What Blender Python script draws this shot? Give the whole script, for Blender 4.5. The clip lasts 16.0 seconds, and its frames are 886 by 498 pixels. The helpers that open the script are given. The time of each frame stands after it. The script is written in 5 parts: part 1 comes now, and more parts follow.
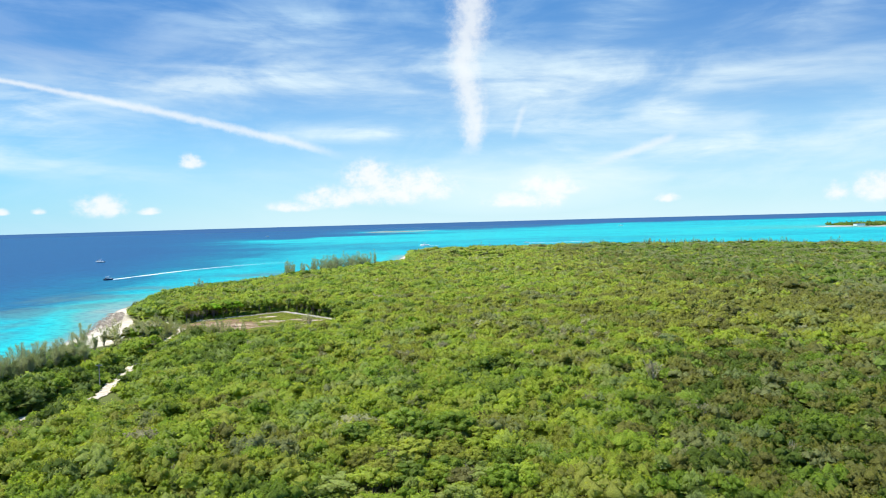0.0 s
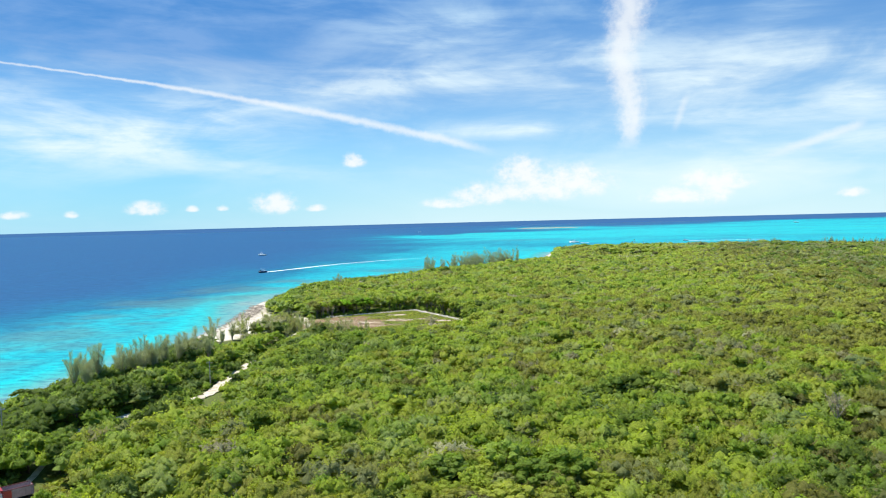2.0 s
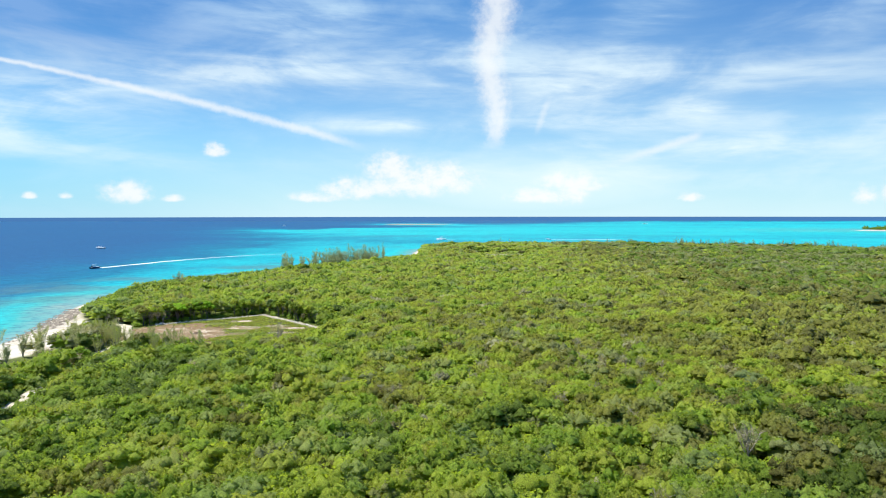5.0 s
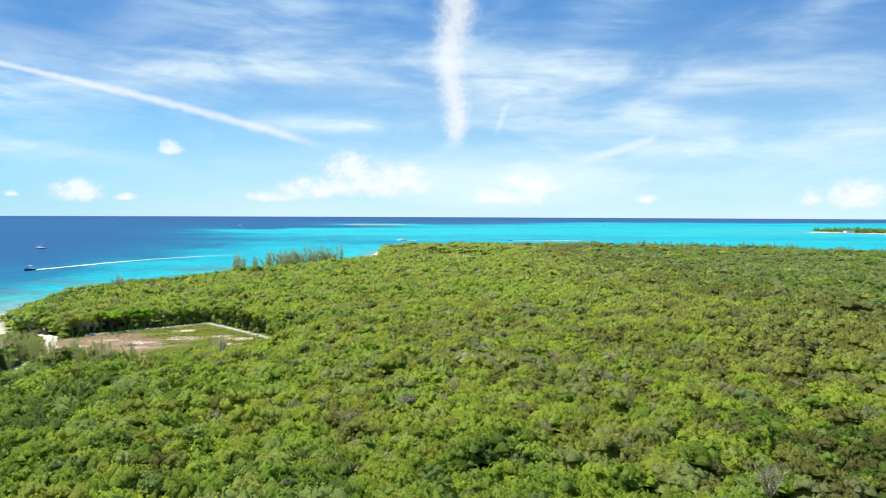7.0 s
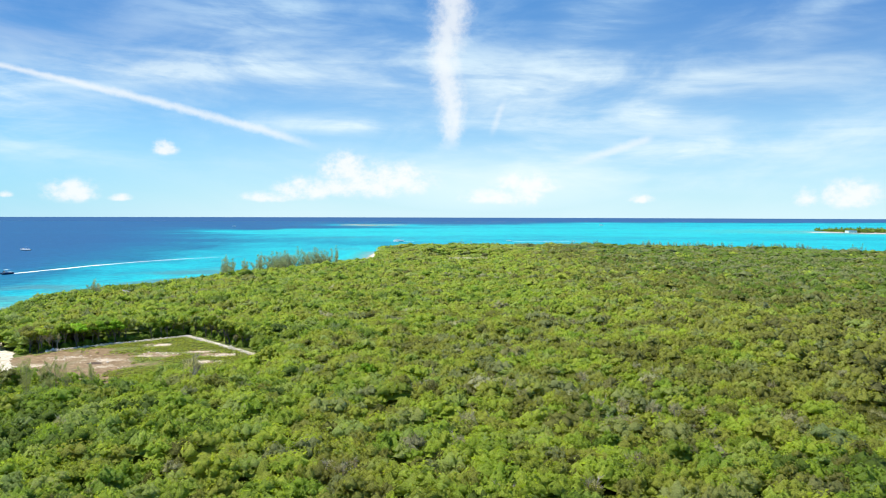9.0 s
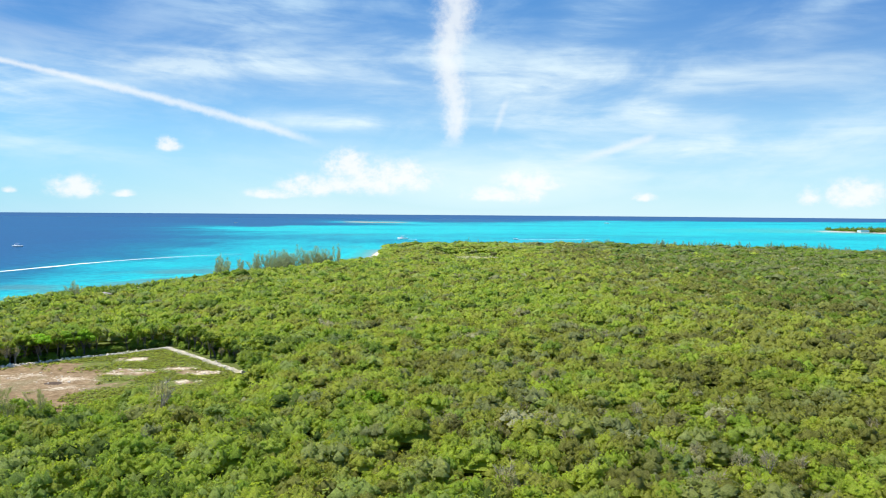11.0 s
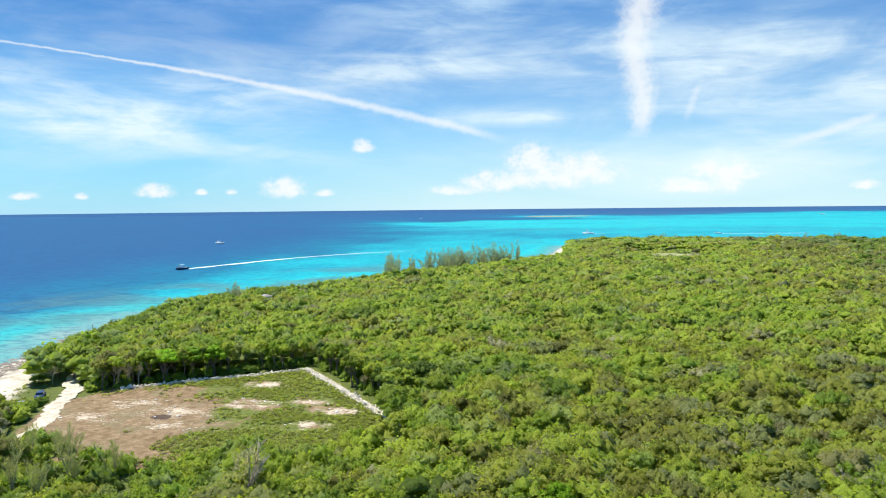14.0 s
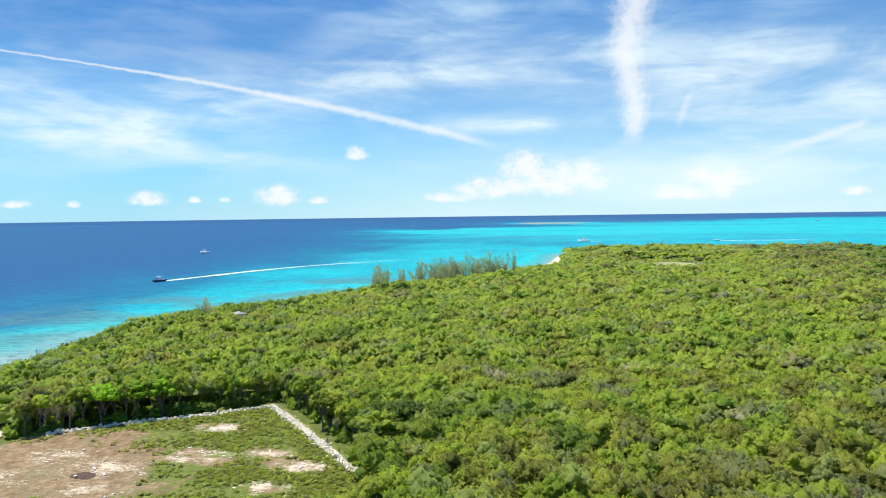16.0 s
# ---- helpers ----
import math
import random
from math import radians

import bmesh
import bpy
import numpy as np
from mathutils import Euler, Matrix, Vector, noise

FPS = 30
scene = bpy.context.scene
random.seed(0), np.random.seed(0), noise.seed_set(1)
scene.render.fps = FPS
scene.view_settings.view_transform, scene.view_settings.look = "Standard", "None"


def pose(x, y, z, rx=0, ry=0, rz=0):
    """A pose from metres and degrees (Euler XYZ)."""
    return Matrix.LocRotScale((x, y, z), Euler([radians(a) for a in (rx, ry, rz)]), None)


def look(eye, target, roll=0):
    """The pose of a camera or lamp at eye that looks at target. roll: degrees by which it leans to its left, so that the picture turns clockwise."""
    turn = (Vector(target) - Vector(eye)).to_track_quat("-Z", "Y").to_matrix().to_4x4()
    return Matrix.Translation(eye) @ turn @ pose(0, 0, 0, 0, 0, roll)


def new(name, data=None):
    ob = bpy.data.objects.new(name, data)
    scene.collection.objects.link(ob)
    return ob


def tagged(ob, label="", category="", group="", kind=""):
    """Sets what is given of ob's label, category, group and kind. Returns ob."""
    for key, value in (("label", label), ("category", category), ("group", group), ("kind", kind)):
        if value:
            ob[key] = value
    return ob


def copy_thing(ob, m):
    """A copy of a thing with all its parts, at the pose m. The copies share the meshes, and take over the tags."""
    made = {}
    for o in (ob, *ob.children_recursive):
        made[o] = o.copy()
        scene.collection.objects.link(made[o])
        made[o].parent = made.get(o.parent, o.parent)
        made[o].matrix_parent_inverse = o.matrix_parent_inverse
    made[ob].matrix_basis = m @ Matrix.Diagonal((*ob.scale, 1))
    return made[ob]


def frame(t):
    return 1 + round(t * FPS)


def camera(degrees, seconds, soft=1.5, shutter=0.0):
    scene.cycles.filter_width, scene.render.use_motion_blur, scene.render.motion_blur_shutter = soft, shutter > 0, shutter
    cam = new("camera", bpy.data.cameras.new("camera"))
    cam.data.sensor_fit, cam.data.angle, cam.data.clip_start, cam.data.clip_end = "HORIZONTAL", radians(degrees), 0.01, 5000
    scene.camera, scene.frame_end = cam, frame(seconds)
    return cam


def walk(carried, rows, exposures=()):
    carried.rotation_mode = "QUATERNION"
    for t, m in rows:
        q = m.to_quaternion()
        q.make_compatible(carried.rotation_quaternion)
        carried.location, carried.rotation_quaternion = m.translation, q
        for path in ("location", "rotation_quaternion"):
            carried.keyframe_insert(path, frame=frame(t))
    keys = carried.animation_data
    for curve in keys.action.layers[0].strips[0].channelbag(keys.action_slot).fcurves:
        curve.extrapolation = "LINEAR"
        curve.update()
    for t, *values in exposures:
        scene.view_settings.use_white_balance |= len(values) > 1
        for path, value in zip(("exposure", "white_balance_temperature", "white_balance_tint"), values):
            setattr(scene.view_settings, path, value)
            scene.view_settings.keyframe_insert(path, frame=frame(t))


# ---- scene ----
# ---- camera and its path: seconds, place, yaw (to the left), pitch, roll ----
cam = camera(66.0, 16.0, 1.05)
ROWS = [
    (0, 0.00, 0.00, 46.80, -3.25, -2.42, -1.53), (0.5, 2.71, 6.49, 46.54, 6.00, -2.25, -1.86), (1, 4.86, 12.45, 46.28, 8.57, -2.25, -1.58),
    (1.5, 6.41, 18.03, 46.13, 9.36, -2.28, -1.44), (2, 7.72, 23.50, 45.97, 9.50, -2.41, -1.43), (2.5, 8.49, 29.06, 45.79, 9.49, -2.54, -1.18),
    (3, 9.01, 34.89, 45.61, 9.39, -2.60, -1.23), (3.5, 9.19, 40.76, 45.44, 9.51, -2.68, -1.20), (4, 9.09, 46.58, 45.35, 9.32, -2.79, -0.95),
    (4.5, 8.34, 51.72, 45.42, 6.43, -2.92, -0.56), (5, 7.24, 55.83, 45.63, -1.60, -2.92, -0.07), (5.2, 6.86, 57.80, 45.66, -3.15, -2.90, 0.10),
    (7.3, 6.44, 80.14, 45.39, -5.15, -2.88, 0.18), (7.5, 6.30, 82.85, 45.35, -5.31, -2.83, 0.13), (8, 5.93, 89.73, 45.27, -5.64, -2.80, 0.12),
    (8.5, 5.69, 96.63, 45.23, -5.39, -2.85, 0.17), (9, 5.59, 103.57, 45.22, -5.33, -2.86, 0.15), (11.3, 4.03, 139.30, 44.73, -5.07, -3.19, 0.48),
    (11.5, 4.09, 143.43, 44.54, -4.83, -3.29, 0.55), (12, 4.33, 153.98, 44.02, 1.23, -3.52, 0.09), (12.5, 4.41, 163.74, 43.59, 8.65, -3.61, -0.34),
    (13, 3.97, 171.90, 43.42, 9.37, -3.62, -0.45), (13.5, 3.49, 179.04, 43.44, 10.04, -3.56, -0.62), (14, 3.16, 185.57, 43.52, 10.16, -3.51, -0.59),
    (14.5, 2.78, 191.66, 43.57, 9.82, -3.34, -0.81), (15, 1.95, 198.03, 43.72, 9.39, -3.23, -0.74), (15.5, 0.95, 204.25, 43.84, 9.55, -3.09, -0.68),
    (16, 0.00, 210.34, 43.91, 9.64, -2.92, -0.76)]
walk(cam, [(t, pose(x, y, z, 0, 0, yaw) @ pose(0, 0, 0, 90 + pitch) @ pose(0, 0, 0, 0, 0, roll)) for t, x, y, z, yaw, pitch, roll in ROWS], [(0, 0.5), (16, 0.5)])


# ---- node helpers ----
class Val:
    """A socket with arithmetic, to write node trees as formulas."""

    def __init__(self, tree, socket):
        self.tree, self.socket = tree, socket

    def math(self, op, *others):
        n = self.tree.nodes.new("ShaderNodeMath")
        n.operation = op
        for i, o in enumerate((self, *others)):
            plug(self.tree, n.inputs[i], o)
        return Val(self.tree, n.outputs[0])

    def __add__(self, o): return self.math("ADD", o)
    def __sub__(self, o): return self.math("SUBTRACT", o)
    def __mul__(self, o): return self.math("MULTIPLY", o)
    def __truediv__(self, o): return self.math("DIVIDE", o)
    def __neg__(self): return self.math("MULTIPLY", -1.0)
    def max(self, o): return self.math("MAXIMUM", o)
    def min(self, o): return self.math("MINIMUM", o)
    def abs(self): return self.math("ABSOLUTE")
    def fract(self): return self.math("FRACT")
    def pow(self, o): return self.math("POWER", o)

    def ramp01(self, a, b):
        """0 at a, 1 at b, smooth between."""
        n = self.tree.nodes.new("ShaderNodeMapRange")
        n.interpolation_type = "SMOOTHSTEP"
        plug(self.tree, n.inputs[0], self)
        plug(self.tree, n.inputs[1], a)
        plug(self.tree, n.inputs[2], b)
        return Val(self.tree, n.outputs[0])


def plug(tree, inp, v):
    if isinstance(v, Val):
        tree.links.new(v.socket, inp)
    elif isinstance(v, (tuple, list)) and len(v) == 3 and inp.type == "RGBA":
        inp.default_value = (*v, 1)
    else:
        inp.default_value = v


def noise_tex(tree, vec, scale, detail=4.0, rough=0.55, distort=0.0):
    n = tree.nodes.new("ShaderNodeTexNoise")
    if vec is not None:
        plug(tree, n.inputs["Vector"], vec)
    n.inputs["Scale"].default_value, n.inputs["Detail"].default_value = scale, detail
    n.inputs["Roughness"].default_value, n.inputs["Distortion"].default_value = rough, distort
    return Val(tree, n.outputs[0])


def mix_col(tree, fac, a, b, blend="MIX"):
    n = tree.nodes.new("ShaderNodeMix")
    n.data_type, n.blend_type = "RGBA", blend
    plug(tree, n.inputs[0], fac)
    plug(tree, n.inputs[6], a)
    plug(tree, n.inputs[7], b)
    return Val(tree, n.outputs[2])


def combine(tree, x, y, z=0.0):
    n = tree.nodes.new("ShaderNodeCombineXYZ")
    for i, v in enumerate((x, y, z)):
        plug(tree, n.inputs[i], v)
    return Val(tree, n.outputs[0])


def col_ramp(tree, fac, stops):
    n = tree.nodes.new("ShaderNodeValToRGB")
    plug(tree, n.inputs[0], fac)
    e = n.color_ramp.elements
    while len(e) < len(stops):
        e.new(0.5)
    for el, (p, c) in zip(e, stops):
        el.position, el.color = p, (*c, 1)
    return Val(tree, n.outputs[0])


def attr(tree, name):
    n = tree.nodes.new("ShaderNodeAttribute")
    n.attribute_name = name
    return Val(tree, n.outputs["Fac"])


def obj_coord(tree):
    return Val(tree, tree.nodes.new("ShaderNodeTexCoord").outputs["Object"])


def split(tree, vec):
    n = tree.nodes.new("ShaderNodeSeparateXYZ")
    plug(tree, n.inputs[0], vec)
    return [Val(tree, o) for o in n.outputs]


def stretch(tree, vec, s):
    n = tree.nodes.new("ShaderNodeVectorMath")
    n.operation = "MULTIPLY"
    plug(tree, n.inputs[0], vec)
    n.inputs[1].default_value = s
    return Val(tree, n.outputs[0])


def bump(tree, height, strength, distance):
    n = tree.nodes.new("ShaderNodeBump")
    plug(tree, n.inputs["Height"], height)
    n.inputs["Strength"].default_value, n.inputs["Distance"].default_value = strength, distance
    return Val(tree, n.outputs[0])


# ---- sky, clouds and sun ----
SUN_AZ, SUN_EL = -80.0, 64.0   # degrees: azimuth from +y to the right, height
world = bpy.data.worlds.new("sky")
scene.world = world
world.use_nodes = True
wt = world.node_tree
sky = wt.nodes.new("ShaderNodeTexSky")
sky.sky_type, sky.sun_disc = "NISHITA", False
sky.sun_elevation, sky.sun_rotation = radians(SUN_EL), radians(SUN_AZ)
sky.air_density, sky.dust_density, sky.ozone_density = 1.0, 0.1, 1.5
way = Val(wt, wt.nodes.new("ShaderNodeTexCoord").outputs["Generated"])
dx, dy, dz = split(wt, way)
az = dx.math("ARCTAN2", dy) * 57.2958
el = dz.math("ARCSINE") * 57.2958
ae = combine(wt, az, el)
base = mix_col(wt, 1.0, Val(wt, sky.outputs[0]), (0.021, 0.089, 0.140), "MULTIPLY")
deepen = el.ramp01(5.0, 17.0) * (az.ramp01(16.0, 36.0).max((az * -1.0).ramp01(-4.0, 26.0)) * 0.44 + 0.47)
base = mix_col(wt, deepen, base, (0.020, 0.205, 0.625))
# thin cirrus: soft patches and bands (azimuth, height, half width, half height, lean, strength), torn by noise
CIRRUS = ((-36, 6.8, 9.5, 2.3, -0.02, 1.0), (-27, 8.6, 5.0, 1.2, -0.05, 0.6), (-10, 11.6, 8.0, 1.3, 0.04, 0.85), (-19, 10.6, 5.0, 1.0, 0.12, 0.45), (-2.5, 7.3, 6.5, 0.55, 0.02, 0.95),
          (-30, 14.5, 9.0, 2.2, 0.10, 0.40), (-8, 15.6, 6.5, 1.6, 0.10, 0.75), (3, 12.5, 6.0, 2.2, 0.05, 0.60), (-22, 4.4, 8.0, 0.7, -0.06, 0.35), (18, 15.4, 3.4, 1.5, 0.25, 0.75), (22, 18.0, 4.0, 1.0, 0.35, 0.8),
          (32.6, 16.2, 2.6, 0.30, -0.02, 0.9), (39, 16.0, 4.5, 0.6, 0.20, 0.85), (31.5, 13.2, 2.4, 0.8, -0.15, 0.7), (14, 11.0, 8.0, 2.4, 0.06, 0.75), (27, 10.4, 9.0, 1.2, 0.03, 0.45),
          (22.0, 8.3, 2.2, 0.55, -0.12, 0.8), (17, 7.4, 13.0, 0.75, -0.01, 0.65), (11, 5.7, 5.0, 0.5, 0.04, 0.7), (30, 5.6, 13.0, 1.0, 0.05, 0.65), (18, 3.6, 18.0, 1.6, 0.0, 0.75), (-52, 9.0, 10.0, 3.0, 0.1, 0.5), (52, 10.0, 10.0, 3.5, 0.1, 0.5))
veil = noise_tex(wt, combine(wt, az * 0.085 + el * 0.05, el * 0.26 - az * 0.012), 1.0, 7, 0.58, 0.5)
streak = noise_tex(wt, combine(wt, az * 0.11 - el * 0.05, el * 0.75 + az * 0.03), 1.0, 6, 0.60, 0.4)
torn = (veil * 0.62 + streak * 0.38).ramp01(0.34, 0.66)
patches = None
for a, e, w, h, lean, strong in CIRRUS:
    u, v = (az - a) * (1 / w), (el - e - (az - a) * lean) * (1 / h)
    one = ((u * u + v * v) * -0.9).math("EXPONENT") * strong
    patches = one if patches is None else patches + one
cover = patches * (torn * 0.85 + 0.14) + torn * torn * el.ramp01(2.0, 9.0) * 0.16 + veil.ramp01(0.40, 0.72) * 0.10
fluff = noise_tex(wt, ae, 0.9, 4, 0.55)
fine = noise_tex(wt, ae, 1.9, 5, 0.6)


def trail(off, width, along, fade0, fade1):
    """A vapour trail: distance off its line, half width, and the stretch that it covers."""
    edge = (off.abs() / width) + (fine - 0.5) * 1.0
    return (Val(wt, edge.socket) * -1.0 + 1.0).ramp01(-0.45, 1.0) * fade0 * fade1


# the long trail that falls to the right
q = az + 5.7
line = q * -0.272 + q * q * -0.0030 + 5.78 + (fluff - 0.5) * 0.3
t1 = trail(el - line, az.ramp01(-40.0, -12.0) * 0.27 + 0.09, az, az.ramp01(-62.0, -34.0), (az * -1.0).ramp01(4.0, 9.0))
# the broad upright trail
mid = (el * 0.683 - 5.33).math("COSINE") * 0.38 + 5.75 + (fluff - 0.5) * 1.3
t2 = trail(az - mid, el * 0.070 + 0.45, el, el.ramp01(5.0, 7.0), (el * -1.0).ramp01(-44.0, -26.0))
# two short ones
t3 = trail(el - ((az - 15.6) * 0.31 + 4.1), 0.36, az, az.ramp01(14.0, 19.0), (az * -1.0).ramp01(-22.6, -21.6))
t4 = trail(az - ((el - 6.7) * 0.34 + 9.4), 0.30, el, el.ramp01(6.2, 7.6), (el * -1.0).ramp01(-9.6, -8.6))
# fair-weather cumulus near the sea's edge: centre and half size in degrees
puffs = None
for a, e, w, h in ((-16.8, 5.0, 1.1, 0.8), (-32.9, 1.3, 1.5, 0.75), (-29.6, 1.3, 0.5, 0.35), (-27.3, 1.35, 0.5, 0.35), (-23.2, 1.5, 2.0, 1.2), (-20.0, 1.2, 0.9, 0.4),
                   (-2.9, 3.5, 2.4, 1.8), (0.9, 2.6, 4.0, 1.9), (-5.8, 1.9, 3.0, 1.3), (-1.0, 2.2, 4.6, 1.6), (-9.0, 1.3, 2.2, 0.6), (12.2, 2.4, 2.8, 1.2), (9.6, 1.4, 3.0, 0.9), (12.0, 1.6, 1.6, 1.6), (36.1, 1.3, 2.1, 1.5),
                   (33.4, 1.2, 0.9, 1.1), (-41.5, 1.0, 1.0, 0.4), (-38.0, 1.0, 0.5, 0.35), (21.5, 1.2, 1.0, 0.5), (-56.0, 1.6, 3.0, 1.2), (60.0, 1.8, 4.0, 1.4)):
    u, v = (az - a) * (1 / w), (el - e) * (1 / h)
    v = v.max(v * -1.9)      # flat bases, heaped tops
    one = (u * u + v * v).pow(0.5) * -1.0 + 1.35
    puffs = one if puffs is None else puffs.max(one)
billow = noise_tex(wt, combine(wt, az * 0.8, el), 0.8, 6, 0.52)
lump = noise_tex(wt, combine(wt, az * 0.9, el * 1.1), 2.6, 4, 0.55)
cumulus = (puffs + (billow - 0.5) * 3.2 + (lump - 0.5) * 1.3).ramp01(-0.15, 1.40) * puffs.ramp01(0.0, 0.70)
haze = (el.max(0.0) * -0.125).math("EXPONENT") * 0.80
bank = ((az - 9.0) * (az - 9.0) * -0.0024).math("EXPONENT") * ((el - 1.8) * (el - 1.8) * -0.055).math("EXPONENT") * 0.90
c1 = mix_col(wt, haze.max(bank), base, mix_col(wt, az.ramp01(-34.0, -4.0), (0.50, 0.80, 0.99), (0.79, 0.98, 1.05)))
dusky = (az * -1.0).ramp01(6.0, 26.0) * el.ramp01(9.0, 14.0)      # the high sheet to the west is thin and shaded
c2 = mix_col(wt, (cover + dusky * (torn * 0.7)).min(0.86), c1, mix_col(wt, dusky, mix_col(wt, el.ramp01(9.0, 17.0), (0.86, 1.0, 1.04), (0.60, 0.82, 1.0)), (0.22, 0.42, 0.78)))
c4 = mix_col(wt, (t1 * 0.86).max(t2).max(t3 * 0.65).max(t4 * 0.45) * 0.74, c2, (0.96, 0.99, 1.0))
c5 = mix_col(wt, cumulus * 0.80, c4, (1.02, 1.01, 1.0))
# past the water sheet's rim the open sea goes on to the horizon
final = mix_col(wt, el.ramp01(-0.20, -0.235), c5, (0.075, 0.205, 0.470))
bg = wt.nodes["Background"]
wt.links.new(final.socket, bg.inputs[0])
bg.inputs[1].default_value = 0.72
sun = new("sun", bpy.data.lights.new("sun", "SUN"))
sun.data.energy, sun.data.angle, sun.data.color = 4.6, radians(0.55), (1.0, 0.955, 0.87)
sa, se = radians(SUN_AZ), radians(SUN_EL)
sun.matrix_world = look((300 * math.sin(sa) * math.cos(se), 300 * math.cos(sa) * math.cos(se), 300 * math.sin(se)), (0, 0, 0))


# ---- materials ----
def material(name, rough=0.8, spec=0.3, metal=0.0):
    m = bpy.data.materials.new(name)
    m.use_nodes = True
    t = m.node_tree
    p = t.nodes["Principled BSDF"]
    p.inputs["Roughness"].default_value, p.inputs["Specular IOR Level"].default_value, p.inputs["Metallic"].default_value = rough, spec, metal
    return m, t, p


def plain(name, color, rough=0.5, spec=0.4, metal=0.0, wear=0.25, scale=2.0):
    """Paint, metal, wood or stone with a little grime in two sizes."""
    m, t, p = material(name, rough, spec, metal)
    v = obj_coord(t)
    g = noise_tex(t, v, scale, 5) * 0.6 + noise_tex(t, v, scale * 9, 3) * 0.4
    plug(t, p.inputs["Base Color"], mix_col(t, g.ramp01(0.35, 0.7), tuple(c * (1 - wear) for c in color), color))
    plug(t, p.inputs["Normal"], bump(t, g, 0.25, 0.02))
    return m


def foliage(name, stops, see_through=0.28, grey=0.62):
    m, t, p = material(name, 0.62, 0.25)
    info = t.nodes.new("ShaderNodeObjectInfo")
    geo = t.nodes.new("ShaderNodeNewGeometry")
    tint = attr(t, "tint") + (Val(t, info.outputs["Random"]) - 0.5) * attr(t, "solo") * 0.3
    isl = Val(t, geo.outputs["Random Per Island"])
    v = obj_coord(t)
    leafy, tuft = noise_tex(t, v, 4.2, 4, 0.75), noise_tex(t, v, 1.3, 3, 0.65)
    wn = t.nodes.new("ShaderNodeTexWhiteNoise")
    wn.noise_dimensions = "1D"
    plug(t, wn.inputs["W"], tint * 977.0)
    own = Val(t, wn.outputs["Value"])           # each crown has a hue of its own
    key = (tint + (isl - 0.5) * 0.03 + (tuft - 0.5) * 0.14).max(0.0).min(1.0)
    col = col_ramp(t, key, stops)
    col = mix_col(t, own.ramp01(0.72, 0.96) * grey, col, (0.215, 0.255, 0.115))
    # Leafy puts gap shade between leaves into the colour; isl and own vary tone.
    shade = leafy.ramp01(0.30, 0.70) * 0.72 + 0.86 + (isl - 0.5) * 0.13 + (own - 0.5) * 0.50 - own.ramp01(0.16, 0.05) * 0.22
    col = mix_col(t, 1.0, col, combine(t, shade, shade, shade), "MULTIPLY")
    plug(t, p.inputs["Base Color"], col)
    plug(t, p.inputs["Normal"], bump(t, leafy, 0.9, 0.4))
    tr = t.nodes.new("ShaderNodeBsdfTranslucent")
    plug(t, tr.inputs[0], mix_col(t, 1.0, col, (1.0, 1.0, 0.55), "MULTIPLY"))
    mixn = t.nodes.new("ShaderNodeMixShader")
    plug(t, mixn.inputs[0], attr(t, "spray") * (0.55 - see_through) + see_through)      # loose sprays let more light through than the mass
    t.links.new(p.outputs[0], mixn.inputs[1])
    t.links.new(tr.outputs[0], mixn.inputs[2])
    t.links.new(mixn.outputs[0], t.nodes["Material Output"].inputs[0])
    return m


LEAF = foliage("coppice_leaves", [(0.0, (0.115, 0.172, 0.026)), (0.20, (0.236, 0.350, 0.036)), (0.40, (0.372, 0.455, 0.049)), (0.55, (0.330, 0.352, 0.058)),
                                  (0.70, (0.182, 0.186, 0.048)), (0.85, (0.262, 0.256, 0.095)), (1.0, (0.46, 0.45, 0.27))], 0.50)
FRESH = foliage("fresh_leaves", [(0.0, (0.200, 0.380, 0.012)), (0.5, (0.235, 0.430, 0.014)), (1.0, (0.27, 0.43, 0.018))], 0.40, 0.0)
PINE = foliage("pine_needles", [(0.0, (0.35, 0.40, 0.27)), (0.5, (0.41, 0.43, 0.31)), (1.0, (0.47, 0.45, 0.36))], 0.55)
YOUNG = foliage("young_pine_needles", [(0.0, (0.34, 0.37, 0.17)), (0.5, (0.41, 0.42, 0.21)), (1.0, (0.47, 0.45, 0.26))], 0.55)
BARK = plain("bark", (0.22, 0.18, 0.14), 0.9, 0.1, 0, 0.4, 3.0)
GREYBARK = plain("grey_bark", (0.40, 0.36, 0.31), 0.9, 0.1, 0, 0.35, 3.0)
TWIGS = foliage("dry_twigs", [(0.0, (0.36, 0.33, 0.20)), (0.5, (0.47, 0.43, 0.27)), (1.0, (0.58, 0.52, 0.35))], 0.45, 0.0)
DEADWOOD = plain("dead_wood", (0.50, 0.43, 0.34), 0.9, 0.1, 0, 0.35, 3.0)
WHITE = plain("white_paint", (0.86, 0.86, 0.84), 0.35, 0.5, 0, 0.12, 1.0)
RED = plain("red_paint", (0.40, 0.035, 0.03), 0.4, 0.5, 0, 0.3, 1.2)
GREYSTEEL = plain("dusty_steel", (0.28, 0.24, 0.22), 0.6, 0.4, 0.3, 0.35, 1.5)
BLACK = plain("black_rubber", (0.025, 0.025, 0.025), 0.8, 0.3)
CHROME = plain("steel", (0.5, 0.5, 0.5), 0.35, 0.5, 0.9)
BLUE = plain("blue_paint", (0.045, 0.09, 0.22), 0.3, 0.5, 0, 0.15)
NAVY = plain("navy_paint", (0.02, 0.04, 0.12), 0.3, 0.5, 0, 0.15)
SILVER = plain("silver_paint", (0.5, 0.5, 0.52), 0.3, 0.5, 0.4, 0.15)
GLASS = plain("dark_glass", (0.02, 0.025, 0.03), 0.08, 0.6, 0, 0.1)
